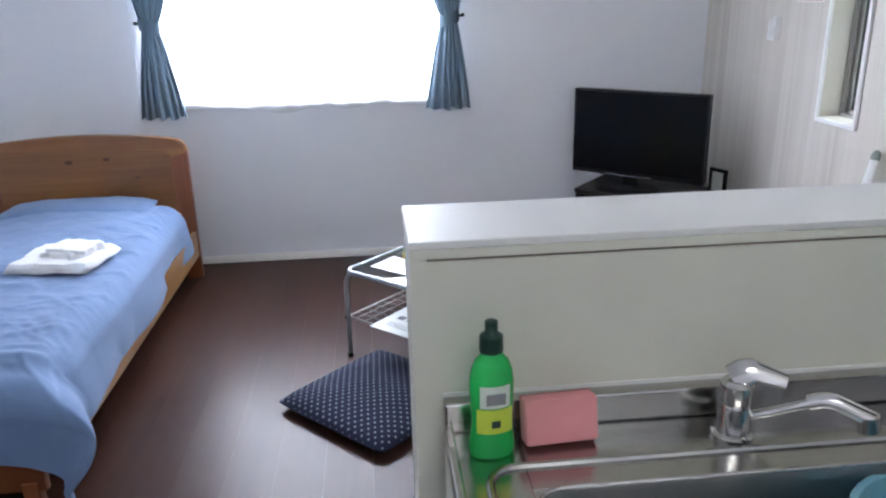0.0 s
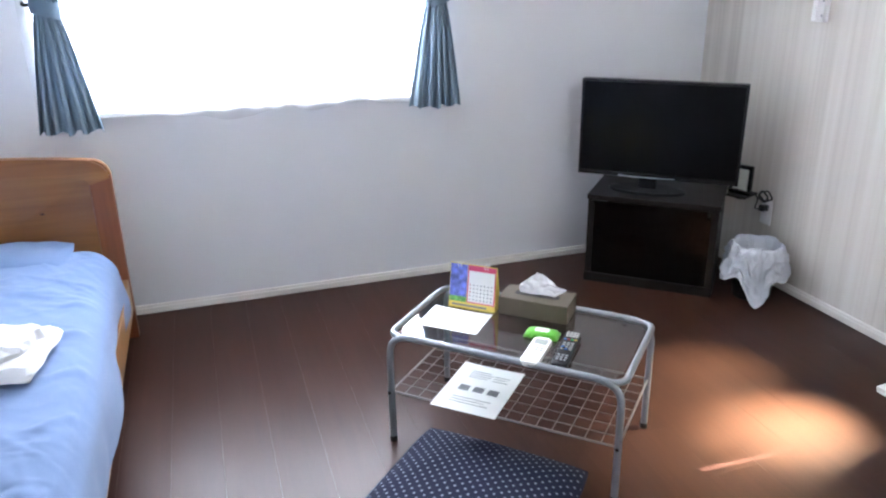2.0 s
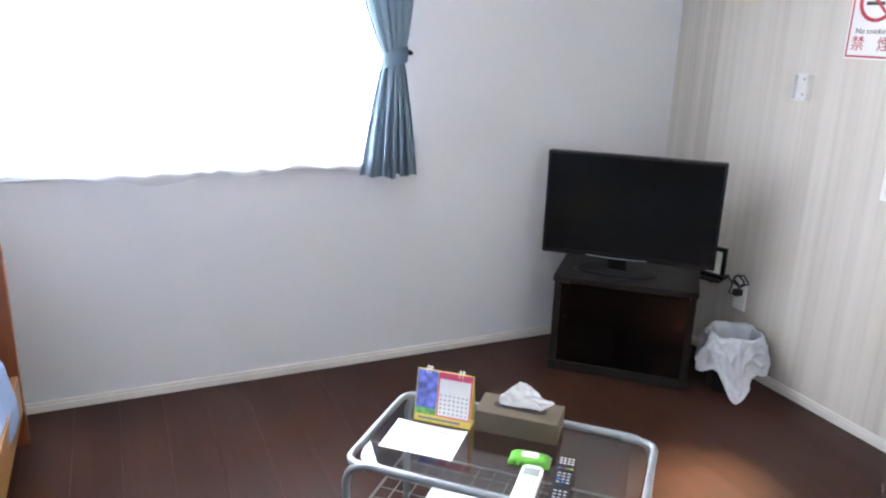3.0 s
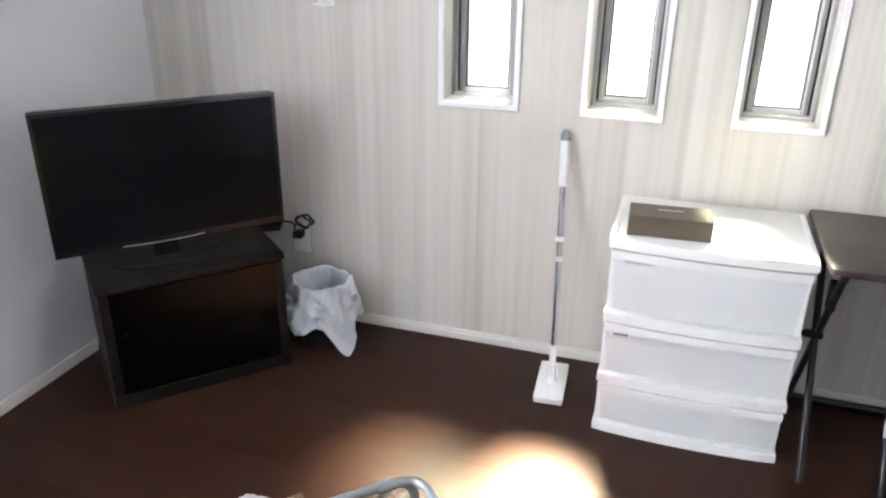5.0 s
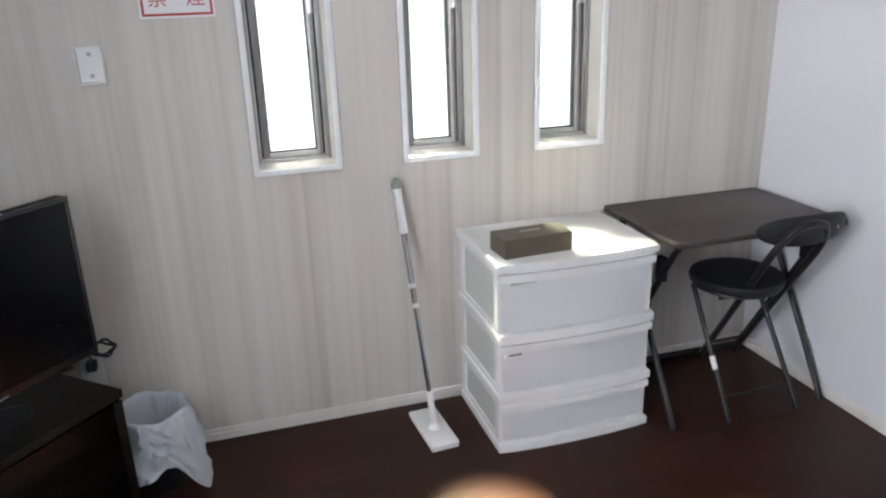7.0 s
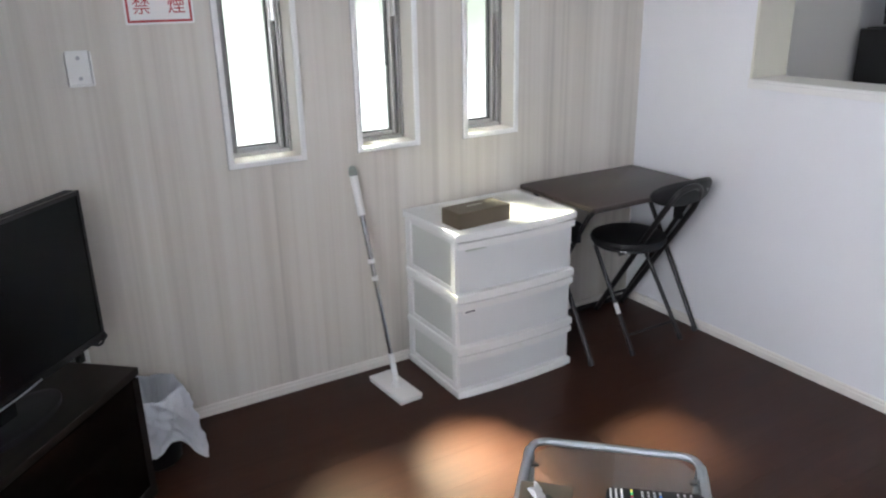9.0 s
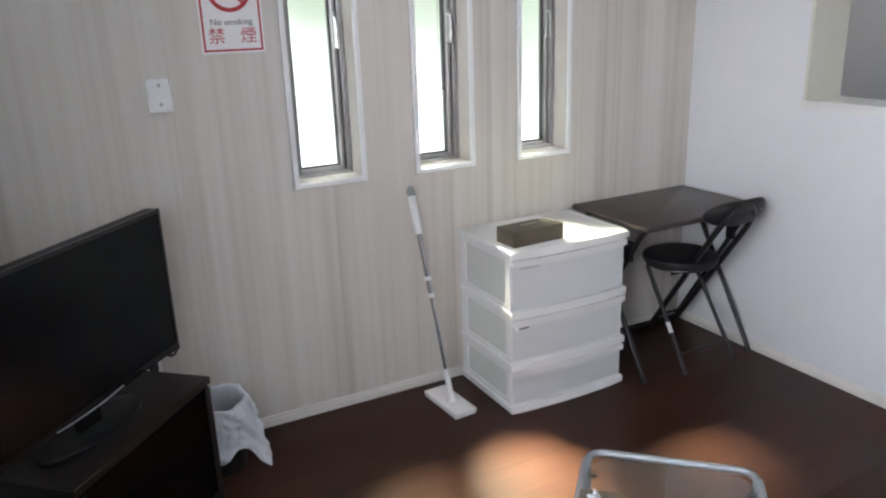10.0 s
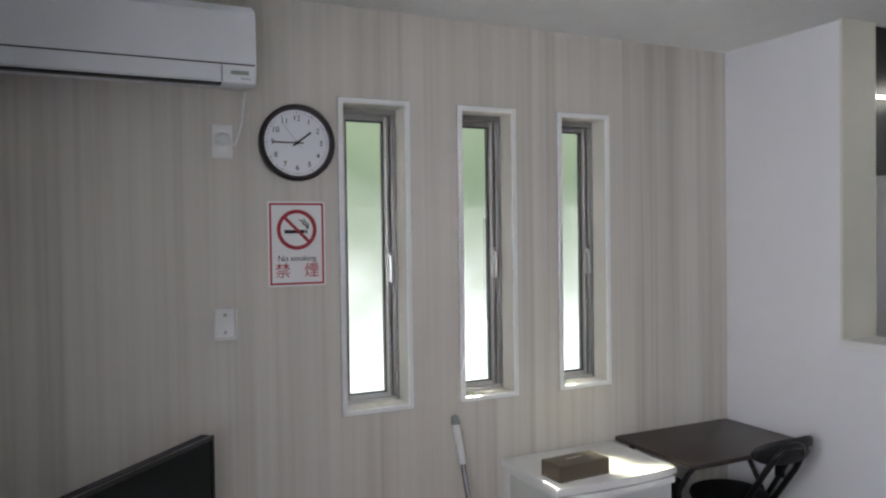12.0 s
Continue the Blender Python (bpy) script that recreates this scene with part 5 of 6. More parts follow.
hd = part("head", moved(box(-0.120, -0.050, 0.0, 0.120, 0.050, 0.014, 0.005), pose(2.202, 1.398, 0.010, 0, 0, 4)), WHITE_PLASTIC, mop, "flat white plate", smooth=True)
part("pad", moved(box(-0.117, -0.047, 0.0, 0.117, 0.047, 0.010, 0.002), pose(2.202, 1.398, 0.0, 0, 0, 4)), TOWEL, mop)
part("joint", moved(lathe([(0.022, 0.0), (0.018, 0.012), (0.012, 0.022)], 16), pose(2.19, 1.397, 0.023)), WHITE_PLASTIC, mop, smooth=True)
part("socket", along(0.01, 0.12, 0.0115), WHITE_PLASTIC, mop, smooth=True)
part("lower_tube", along(0.12, 0.415, 0.0085), CHROME, mop, "bright steel tube", smooth=True)
part("collar", along(0.412, 0.428, 0.0125), WHITE_PLASTIC, mop, smooth=True)
part("middle_tube", along(0.428, 0.480, 0.0095), CHROME, mop, smooth=True)
part("collar", along(0.480, 0.496, 0.0135), WHITE_PLASTIC, mop, smooth=True)
part("upper_tube", along(0.496, 0.665, 0.0105), CHROME, mop, smooth=True)
part("grip", along(0.665, 0.815, 0.0150), WHITE_PLASTIC, mop, "white grip", smooth=True)
part("end_cap", tube([foot + ax * (0.815 + 0.037 * t) for t in (0, 0.4, 0.8, 1)], [0.0155, 0.0165, 0.0135, 0.006], 14), LCD, mop, "grey hanging cap", smooth=True)

# drawer unit
DX, DY0, DY1 = 2.002, 0.688, 1.232
dw = DY1 - DY0
chest = thing("drawer_chest", pose(0, 0, 0), "three-tier chest of white plastic with milky drawers", "drawer chest")


def bowed(y0, y1, x, bow, xb, z0, z1, bevel=0.004):
    """A shelf whose front edge bows outwards."""
    pts = [(xb, y0), (xb, y1)]
    for k in range(13):
        t = k / 12
        pts.append((x - bow * (1 - (2 * t - 1) ** 2), y1 + (y0 - y1) * t))
    return shift(prism(pts, z1 - z0, bevel), 0, 0, z0)


XB = 2.396
part("top", bowed(DY0 - 0.004, DY1 + 0.004, DX - 0.004, 0.016, XB, 0.628, 0.657, 0.006), WHITE_PLASTIC, chest, smooth=True)
for e, (a, b) in enumerate((((DY0 - 0.004), (DY0 + 0.012)), ((DY1 - 0.012), (DY1 + 0.004)))):
    part("top_rim", box(DX + 0.012, a, 0.655, XB, b, 0.659, 0.0015), WHITE_PLASTIC, chest)
part("top_rim", box(XB - 0.012, DY0 + 0.0125, 0.655, XB, DY1 - 0.0125, 0.659, 0.0015), WHITE_PLASTIC, chest)
part("base", bowed(DY0, DY1, DX, 0.014, XB, 0.0, 0.030), WHITE_PLASTIC, chest, smooth=True)
TIERS = [(0.030, 0.180), (0.210, 0.392), (0.422, 0.628)]
for k, (z0, z1) in enumerate(TIERS):
    if k < 2:
        part("shelf_band", bowed(DY0, DY1, DX - 0.002, 0.015, XB, z1, TIERS[k + 1][0], 0.004), WHITE_PLASTIC, chest, smooth=True)
    for y in (DY0 + 0.004, DY1 - 0.024):
        part("post", box(DX + 0.018, y, z0, DX + 0.050, y + 0.020, z1, 0.003), WHITE_PLASTIC, chest)
        part("post", box(XB - 0.040, y, z0, XB, y + 0.020, z1, 0.003), WHITE_PLASTIC, chest)
    for y in (DY0 + 0.012, DY1 - 0.016):
        part("side_panel", box(DX + 0.045, y, z0, XB - 0.040, y + 0.004, z1), MILKY_SIDE, chest, "milky side panel")
        part("side_rib", box(DX + 0.045, y - 0.004 if y < 1 else y + 0.004, z0, XB - 0.040, y if y < 1 else y + 0.008, z0 + 0.018), WHITE_PLASTIC, chest)
        part("side_rib", box(DX + 0.045, y - 0.004 if y < 1 else y + 0.004, z1 - 0.018, XB - 0.040, y if y < 1 else y + 0.008, z1), WHITE_PLASTIC, chest)
    part("back", box(XB - 0.012, DY0 + 0.026, z0, XB - 0.008, DY1 - 0.026, z1), WHITE_PLASTIC, chest)
    d0, d1 = DY0 + 0.009, DY1 - 0.009
    bm = bowed(d0, d1, DX + 0.0165, 0.013, DX + 0.0215, z0 + 0.004, z1 - 0.012, 0.002)
    # the moulding narrows towards the bottom
    for v in bm.verts:
        v.co.y += (0.96 - v.co.y) * 0.055 * (z1 - v.co.z) / (z1 - z0)
    dr = part("drawer", bm, MILKY, chest, "milky plastic drawer front", smooth=True)
    part("drawer_lip", bowed(d0 - 0.004, d1 + 0.004, DX - 0.003, 0.015, DX + 0.014, z1 - 0.031, z1 - 0.006, 0.003), WHITE_PLASTIC, dr, "white grip lip", smooth=True)
    part("drawer_tray", join(join(box(DX + 0.0525, d0 + 0.02, z0 + 0.004, XB - 0.05, d1 - 0.02, z0 + 0.008), box(DX + 0.0525, d0 + 0.02, z0 + 0.008, XB - 0.05, d0 + 0.023, z1 - 0.05)), box(DX + 0.0525, d1 - 0.023, z0 + 0.008, XB - 0.05, d1 - 0.02, z1 - 0.05)), MILKY, dr)
    if k == 1:
        part("sticker", box(DX + 0.0020, d1 - 0.075, z1 - 0.049, DX + 0.0125, d1 - 0.015, z1 - 0.034), PAPER, dr, "small printed sticker")
        part("sticker_print", box(DX + 0.0014, d1 - 0.070, z1 - 0.045, DX + 0.0020, d1 - 0.026, z1 - 0.038), INK, dr)
    if k == 2:
        part("moulded_mark", box(DX + 0.0020, d1 - 0.120, z1 - 0.0435, DX + 0.0125, d1 - 0.035, z1 - 0.0400), LABEL_PALE, dr)

tissue_box(pose(2.106, 1.080, 0.655, 0, 0, -87), "closed brown tissue box on the white drawer chest", "tissue boxes", False)

# folding desk
DZ = 0.680
desk = thing("folding_desk", pose(0, 0, 0), "dark brown folding desk on crossed black steel legs in the corner", "desk")
part("tabletop", shift(prism(round_rect(1.918, 0.018, 2.392, 0.676, 0.018, 4), 0.018, 0.003), 0, 0, DZ - 0.018), DESK_BROWN, desk, smooth=True)
for y in (0.042, 0.624):
    part("leg", tube(bend([(1.965, y, DZ - 0.026), (2.00, y, DZ - 0.06), (2.372, y, 0.02)], 0.05), 0.0105, 10), BLACK_STEEL, desk, smooth=True)
    yy = y + (-0.022 if y < 0.3 else 0.004)
    part("leg", tube(bend([(2.34, yy, DZ - 0.026), (2.30, yy, DZ - 0.08), (1.938, yy, 0.012)], 0.05), 0.0105, 10), BLACK_STEEL, desk, smooth=True)
    part("pivot", moved(lathe([(0.012, 0), (0.014, 0.006), (0.012, 0.05), (0.006, 0.056)], 12), pose(2.150, min(y, yy) - 0.014, 0.375, -90)), BLACK_MATT, desk)
    part("latch", box(2.045, y - 0.008, 0.50, 2.085, y + 0.014, 0.585, 0.004), BLACK_MATT, desk)
part("crossbar", tube([(2.372, 0.042, 0.022), (2.372, 0.624, 0.022)], 0.0125, 10), BLACK_STEEL, desk, smooth=True)
part("crossbar", tube([(2.337, 0.020, DZ - 0.032), (2.337, 0.628, DZ - 0.032)], 0.009, 8), BLACK_STEEL, desk, smooth=True)
part("crossbar", tube([(1.966, 0.042, DZ - 0.030), (1.966, 0.624, DZ - 0.030)], 0.009, 8), BLACK_STEEL, desk, smooth=True)
for y in (0.020, 0.628):
    part("foot_cap", tube([(1.948, y, 0.022), (1.934, y, 0.0)], 0.0130, 10), BLACK_MATT, desk)

# folding chair
ch = thing("folding_chair", pose(0, 0, 0), "black folding chair with a round padded seat tucked under the desk", "chair")
CY = 0.282
hw_ = 0.145
seat = part("seat", lathe([(0.135, 0.425), (0.158, 0.430), (0.163, 0.445), (0.158, 0.458), (0.135, 0.467), (0.08, 0.471), (0.02, 0.472)], 40, 2.120, CY), VINYL, ch, "round black padded seat", smooth=True)
part("seat_pan", lathe([(0.142, 0.414), (0.150, 0.418), (0.148, 0.425), (0.05, 0.425)], 36, 2.120, CY), BLACK_STEEL, seat, smooth=True)
for s in (-1, 1):
    y = CY + s * hw_
    part("front_leg", tube([(2.185, CY + s * (hw_ - 0.016), 0.412), (1.912, CY + s * (hw_ - 0.004), 0.008)], 0.0095, 10), BLACK_STEEL, ch, smooth=True)
    part("foot_cap", tube([(1.922, CY + s * (hw_ - 0.004), 0.022), (1.908, CY + s * (hw_ - 0.004), 0.0)], 0.012, 10), BLACK_MATT, ch)
    part("foot_cap", tube([(2.346, CY - 0.135 + s * 0.080, 0.026), (2.362, CY - 0.142 + s * 0.080, 0.0)], 0.014, 10), BLACK_MATT, ch)
part("sticker", tube([(2.010, CY + hw_ - 0.008, 0.1530), (2.037, CY + hw_ - 0.010, 0.1930)], 0.0102, 10), PAPER, ch, "white paper sticker on a leg")
part("crossbar", tube([(1.956, CY - hw_ + 0.006, 0.073), (1.956, CY + hw_ - 0.006, 0.073)], 0.005, 8), BLACK_STEEL, ch, smooth=True)
part("crossbar", tube([(2.287, CY - 0.192, 0.100), (2.287, CY - 0.030, 0.100)], 0.007, 8), BLACK_STEEL, ch, smooth=True)
part("back_frame", tube(bend([(2.354, CY - 0.058, 0.012), (1.845, CY + 0.094, 0.640), (1.795, CY + 0.060, 0.735), (1.795, CY - 0.052, 0.735), (1.845, CY - 0.086, 0.640), (2.354, CY - 0.218, 0.012)], 0.075, 8), 0.0125, 12), BLACK_STEEL, ch, "bent black tube", smooth=True)
part("seat_bar", tube([(2.185, CY - hw_ + 0.016, 0.408), (2.185, CY + hw_ - 0.016, 0.408)], 0.008, 8), BLACK_STEEL, ch, smooth=True)
part("seat_bar", tube([(2.046, CY - 0.145, 0.408), (2.046, CY + 0.12, 0.408)], 0.008, 8), BLACK_STEEL, ch, smooth=True)


def back_fn(sign):
    def fn(u, v):
        a, b = 2 * u - 1, 2 * v - 1
        e = max(0, (1 - abs(a) ** 5) * (1 - abs(b) ** 3)) ** 0.45
        y = CY - 0.018 + 0.170 * a
        rim = max(0.0, 1 - abs(a) ** 2.6) ** 0.5
        z = 0.700 + 0.054 * b * rim + 0.004
        x = 1.822 + 0.050 * a * a - 0.20 * (z - 0.700) + sign * 0.018 * e
        return (x, y, z)
    return fn


bm = sheet(back_fn(1), 28, 12)
join(bm, sheet(back_fn(-1), 28, 12))
bmesh.ops.remove_doubles(bm, verts=bm.verts[:], dist=0.0004)
bk = part("backrest", bm, VINYL, ch, "curved black padded backrest", smooth=True)
for a in (-0.55, 0.55):
    part("screw", moved(lathe([(0.006, 0), (0.004, 0.003)], 10), pose(1.822 + 0.050 * a * a - 0.0185, CY - 0.018 + 0.170 * a, 0.704, 0, -90)), CHROME, bk)

# ---- things on the striped wall ----
ac = thing("air_conditioner", pose(X1, 0, 0), "white wall air conditioner high on the striped wall", "air conditioner")
AY0, AY1, AZ0, AZ1 = 2.225, 3.020, 2.040, 2.300
prof = [(-0.001, AZ0 + 0.028), (-0.15, AZ0 + 0.004), (-0.222, AZ0), (-0.232, AZ0 + 0.006), (-0.235, AZ0 + 0.060), (-0.235, AZ0 + 0.215), (-0.215, AZ1 - 0.012), (-0.17, AZ1), (-0.001, AZ1)]
bm = bmesh.new()
e0 = [bm.verts.new((x, AY0, z)) for x, z in prof]
e1 = [bm.verts.new((x, AY1, z)) for x, z in prof]
bm.faces.new(e0)
bm.faces.new(e1[::-1])
for i in range(len(prof)):
    j = (i + 1) % len(prof)
    bm.faces.new((e0[i], e0[j], e1[j], e1[i]))
bmesh.ops.bevel(bm, geom=[e for e in bm.edges if (e.verts[0] in e0 and e.verts[1] in e0) or (e.verts[0] in e1 and e.verts[1] in e1)], offset=0.008, segments=3, affect="EDGES")
part("body", bm, AC_WHITE, ac, smooth=True)
part("front_panel", box(-0.2385, AY0 + 0.006, AZ0 + 0.064, -0.2355, AY1 - 0.006, AZ0 + 0.222, 0.001), AC_WHITE, ac)
part("flap", box(-0.2395, AY0 + 0.110, AZ0 + 0.008, -0.2335, AY1 - 0.02, AZ0 + 0.059, 0.002), AC_WHITE, ac, "air outlet flap")
part("panel_joint", box(-0.2364, AY0 + 0.006, AZ0 + 0.0594, -0.2345, AY1 - 0.006, AZ0 + 0.0636), ALU_DARK, ac, "dark joint under the front panel")
part("outlet_slot", box(-0.2325, AY0 + 0.108, AZ0 - 0.0012, -0.200, AY1 - 0.018, AZ0 + 0.004), BLACK_MATT, ac)
part("indicator", box(-0.2365, AY0 + 0.025, AZ0 + 0.030, -0.2345, AY0 + 0.080, AZ0 + 0.042), LCD, ac)
part("panel_print", box(-0.2365, AY0 + 0.020, AZ0 + 0.016, -0.2345, AY0 + 0.050, AZ0 + 0.020), GREY_KEY, ac)
part("panel_seam", box(-0.2352, AY0 + 0.105, AZ0 + 0.006, -0.2345, AY0 + 0.108, AZ0 + 0.060), INK, ac)
aso = outlet("wall_socket", 2.298, 1.890, "white wall socket with the air conditioner plug", 0.115, 0.068)
part("plug", moved(lathe([(0.020, 0), (0.022, 0.012), (0.017, 0.028), (0.010, 0.034)], 20, 0, 0, 1.3), pose(-0.009, 0.0, 0.005, 0, -90)), CORD, aso, "round white plug", smooth=True)
part("cord", tube(bend([(-0.035, -0.005, -0.005), (-0.03, -0.035, -0.02), (-0.012, -0.062, 0.05), (-0.010, -0.070, 0.12), (-0.012, -0.078, 0.168)], 0.03), 0.0045, 8), CORD, aso, smooth=True)

# clock: a quarter to two
clk = thing("wall_clock", pose(X1, 2.044, 1.893) @ Matrix.Rotation(-math.pi / 2, 4, "Y") @ Matrix.Rotation(-math.pi / 2, 4, "Z"), "round wall clock with dark rim and white numbered dial", "clock")
cr = 0.134
part("rim", lathe([(cr - 0.006, 0.0), (cr, 0.006), (cr, 0.030), (cr - 0.006, 0.036), (cr - 0.015, 0.034), (cr - 0.018, 0.024), (cr - 0.018, 0.012)], 56), CLOCK_RIM, clk, smooth=True)
dial = part("dial", shift(prism([((cr - 0.017) * math.cos(2 * math.pi * k / 56), (cr - 0.017) * math.sin(2 * math.pi * k / 56)) for k in range(56)], 0.004), 0, 0, 0.012), CLOCK_FACE, clk, "white dial")
for h in range(1, 13):
    a = radians(90 - 30 * h)
    lettering("numeral", str(h), 0.027, pose(0.087 * math.cos(a), 0.087 * math.sin(a), 0.0164), BLACK_INK, dial)
for k in range(60):
    a = radians(6 * k)
    w = 0.0014 if k % 5 == 0 else 0.0007
    part("minute_mark", moved(box(0.104, -w, 0.0160, 0.110, w, 0.0164), pose(0, 0, 0, 0, 0, 6 * k)), BLACK_INK, dial)
part("hour_hand", moved(box(-0.018, -0.0032, 0.019, 0.062, 0.0032, 0.0202), pose(0, 0, 0, 0, 0, 90 - 30 * 1.75)), BLACK_INK, clk)
part("minute_hand", moved(box(-0.022, -0.0024, 0.0212, 0.088, 0.0024, 0.0222), pose(0, 0, 0, 0, 0, 180)), BLACK_INK, clk)
part("second_hand", moved(box(-0.025, -0.0008, 0.0232, 0.082, 0.0008, 0.0238), pose(0, 0, 0, 0, 0, 128)), GREY_KEY, clk)
part("hub", lathe([(0.006, 0.016), (0.006, 0.0245), (0.003, 0.026)], 16), BLACK_INK, clk)

# no smoking sign
sg = thing("no_smoking_sign", pose(X1, 2.0465, 1.538) @ Matrix.Rotation(-math.pi / 2, 4, "Y") @ Matrix.Rotation(-math.pi / 2, 4, "Z"), "white no smoking sign with a red border and red characters", "sign")
sw, sh = 0.206, 0.300
part("plate", shift(prism(round_rect(-sw / 2, -sh / 2, sw / 2, sh / 2, 0.006), 0.0018), 0, 0, 0), PAPER, sg)
e, w = 0.006, 0.0068
bm = box(-sw / 2 + e, -sh / 2 + e, 0.0018, sw / 2 - e, -sh / 2 + e + w, 0.0023)
box(-sw / 2 + e, sh / 2 - e - w, 0.0018, sw / 2 - e, sh / 2 - e, 0.0023, bm=bm)
box(-sw / 2 + e, -sh / 2 + e + w, 0.0018, -sw / 2 + e + w, sh / 2 - e - w, 0.0023, bm=bm)
box(sw / 2 - e - w, -sh / 2 + e + w, 0.0018, sw / 2 - e, sh / 2 - e - w, 0.0023, bm=bm)
part("border", bm, RED, sg, "red border line")
CZ = 0.050
bm = bmesh.new()
ro, ri = 0.071, 0.058
loops = [[bm.verts.new((r * math.cos(2 * math.pi * k / 64), CZ + r * math.sin(2 * math.pi * k / 64), z)) for k in range(64)] for r, z in ((ri, 0.0019), (ri, 0.0036), (ro, 0.0036), (ro, 0.0019))]
for a0, a1 in zip(loops, loops[1:]):
    for k in range(64):
        bm.faces.new((a0[k], a1[k], a1[(k + 1) % 64], a0[(k + 1) % 64]))
part("ban_ring", bm, RED, sg, "red ring")
part("ban_bar", moved(box(-0.060, -0.0055, 0.0027, 0.060, 0.0055, 0.0033), pose(0, CZ, 0, 0, 0, -45)), RED, sg)
part("cigarette", join(box(-0.044, CZ - 0.013, 0.0018, 0.028, CZ - 0.001, 0.0024), box(0.031, CZ - 0.013, 0.0018, 0.037, CZ - 0.001, 0.0024)), BLACK_INK, sg)
part("smoke", join(tube(bend([(0.034, CZ + 0.004, 0.0022), (0.034, CZ + 0.016, 0.0022), (0.022, CZ + 0.018, 0.0022), (0.020, CZ + 0.032, 0.0022), (0.008, CZ + 0.034, 0.0022)], 0.008), 0.0030, 6, squash=0.3), tube(bend([(0.040, CZ + 0.004, 0.0022), (0.040, CZ + 0.022, 0.0022), (0.028, CZ + 0.025, 0.0022), (0.026, CZ + 0.038, 0.0022)], 0.008), 0.0030, 6, squash=0.3)), BLACK_INK, sg)
lettering("wording", "No smoking", 0.028, pose(0, -0.052, 0.0022), BLACK_INK, sg)
lettering("characters", "禁", 0.055, pose(-0.052, -0.098, 0.0022), RED, sg)
lettering("characters", "煙", 0.055, pose(0.052, -0.098, 0.0022), RED, sg)

# holder for the remote
rh = thing("remote_holder", pose(X1, 2.300, 1.270), "white plastic remote holder screwed to the wall", "remote holder")
part("back_plate", box(-0.006, -0.033, -0.052, 0, 0.033, 0.052, 0.002), WHITE_PLASTIC, rh)
part("cheek", box(-0.030, -0.036, -0.052, -0.001, -0.030, 0.050, 0.003), WHITE_PLASTIC, rh)
part("cheek", box(-0.026, 0.031, -0.052, -0.001, 0.036, 0.045, 0.002), WHITE_PLASTIC, rh)
part("floor_lip", box(-0.026, -0.031, -0.053, -0.006, 0.031, -0.046, 0.002), WHITE_PLASTIC, rh)
for z in (-0.03, 0.03):
    part("screw", moved(lathe([(0.006, 0), (0.004, 0.002)], 10), pose(-0.006, 0, z, 0, -90)), GREY_KEY, rh)

# ---- kitchen ----
SX0, SX1, SY0, SY1, SZ = 0.598, 2.40, -0.82, -0.197, 0.830
sink = thing("kitchen_counter", pose(0, 0, 0), "cream kitchen counter with a stainless steel sink top", "kitchen counter")
bm = box(SX0, SY0 + 0.03, 0.10, SX1, SY1, 0.12)
for x in (SX0, 1.48, SX1 - 0.016):
    box(x, SY0 + 0.03, 0.12, x + 0.016, SY1, SZ - 0.031, bm=bm)
for y in (SY0 + 0.03, SY1 - 0.012):
    box(SX0 + 0.016, y, 0.12, 1.48, y + 0.012, SZ - 0.031, bm=bm)
    box(1.496, y, 0.12, SX1 - 0.016, y + 0.012, SZ - 0.031, bm=bm)
part("cabinet_body", bm, CREAM, sink)
part("plinth", box(SX0 + 0.02, SY0 + 0.08, 0.0, SX1, SY1 - 0.01, 0.10), BLACK_MATT, sink)
for k in range(4):
    a = SX0 + 0.005 + k * 0.45
    d = part("door", box(a, SY0 + 0.012, 0.11, a + 0.44, SY0 + 0.030, SZ - 0.04, 0.002), CREAM, sink)
    part("door_pull", box(a + 0.15, SY0 + 0.002, SZ - 0.09, a + 0.29, SY0 + 0.012, SZ - 0.08, 0.003), CHROME, d)
BX_0, BX_1, BY_0, BY_1 = 0.700, 1.38, -0.74, -0.352
bm = box(SX0, SY0, SZ - 0.030, BX_0, SY1, SZ, 0.002)
box(BX_1, SY0, SZ - 0.030, SX1, SY1, SZ, 0.002, bm=bm)
box(BX_0, SY0, SZ - 0.030, BX_1, BY_0, SZ, bm=bm)
box(BX_0, BY_1, SZ - 0.030, BX_1, SY1, SZ, bm=bm)
part("worktop", bm, STEEL, sink, "stainless steel worktop")
part("upstand", box(SX0, SY1 - 0.010, SZ, PX1, -0.182, SZ + 0.049, 0.004), STEEL, sink, "low steel upstand")
part("end_lip", box(SX0 - 0.002, SY0, SZ, SX0 + 0.012, SY1 - 0.010, SZ + 0.010, 0.003), STEEL, sink)
RIM = [(BX_0 - 0.056, BY_0 - 0.02), (BX_1 + 0.032, BY_0 - 0.02), (BX_1 + 0.032, BY_1 + 0.050), (BX_0 - 0.056, BY_1 + 0.050), (BX_0 - 0.056, BY_0 - 0.02)]
part("pressed_ridge", tube(bend([(a, b, SZ + 0.001) for a, b in RIM], 0.05), 0.006, 8), STEEL, sink, "pressed steel ridge round the bowl", smooth=True)
part("bowl_rim", tube(bend([(BX_0, BY_0, SZ - 0.001), (BX_1, BY_0, SZ - 0.001), (BX_1, BY_1, SZ - 0.001), (BX_0, BY_1, SZ - 0.001), (BX_0, BY_0, SZ - 0.001)], 0.05), 0.0035, 8), STEEL, sink, "rolled steel rim", smooth=True)
bm = bmesh.new()
rings = []
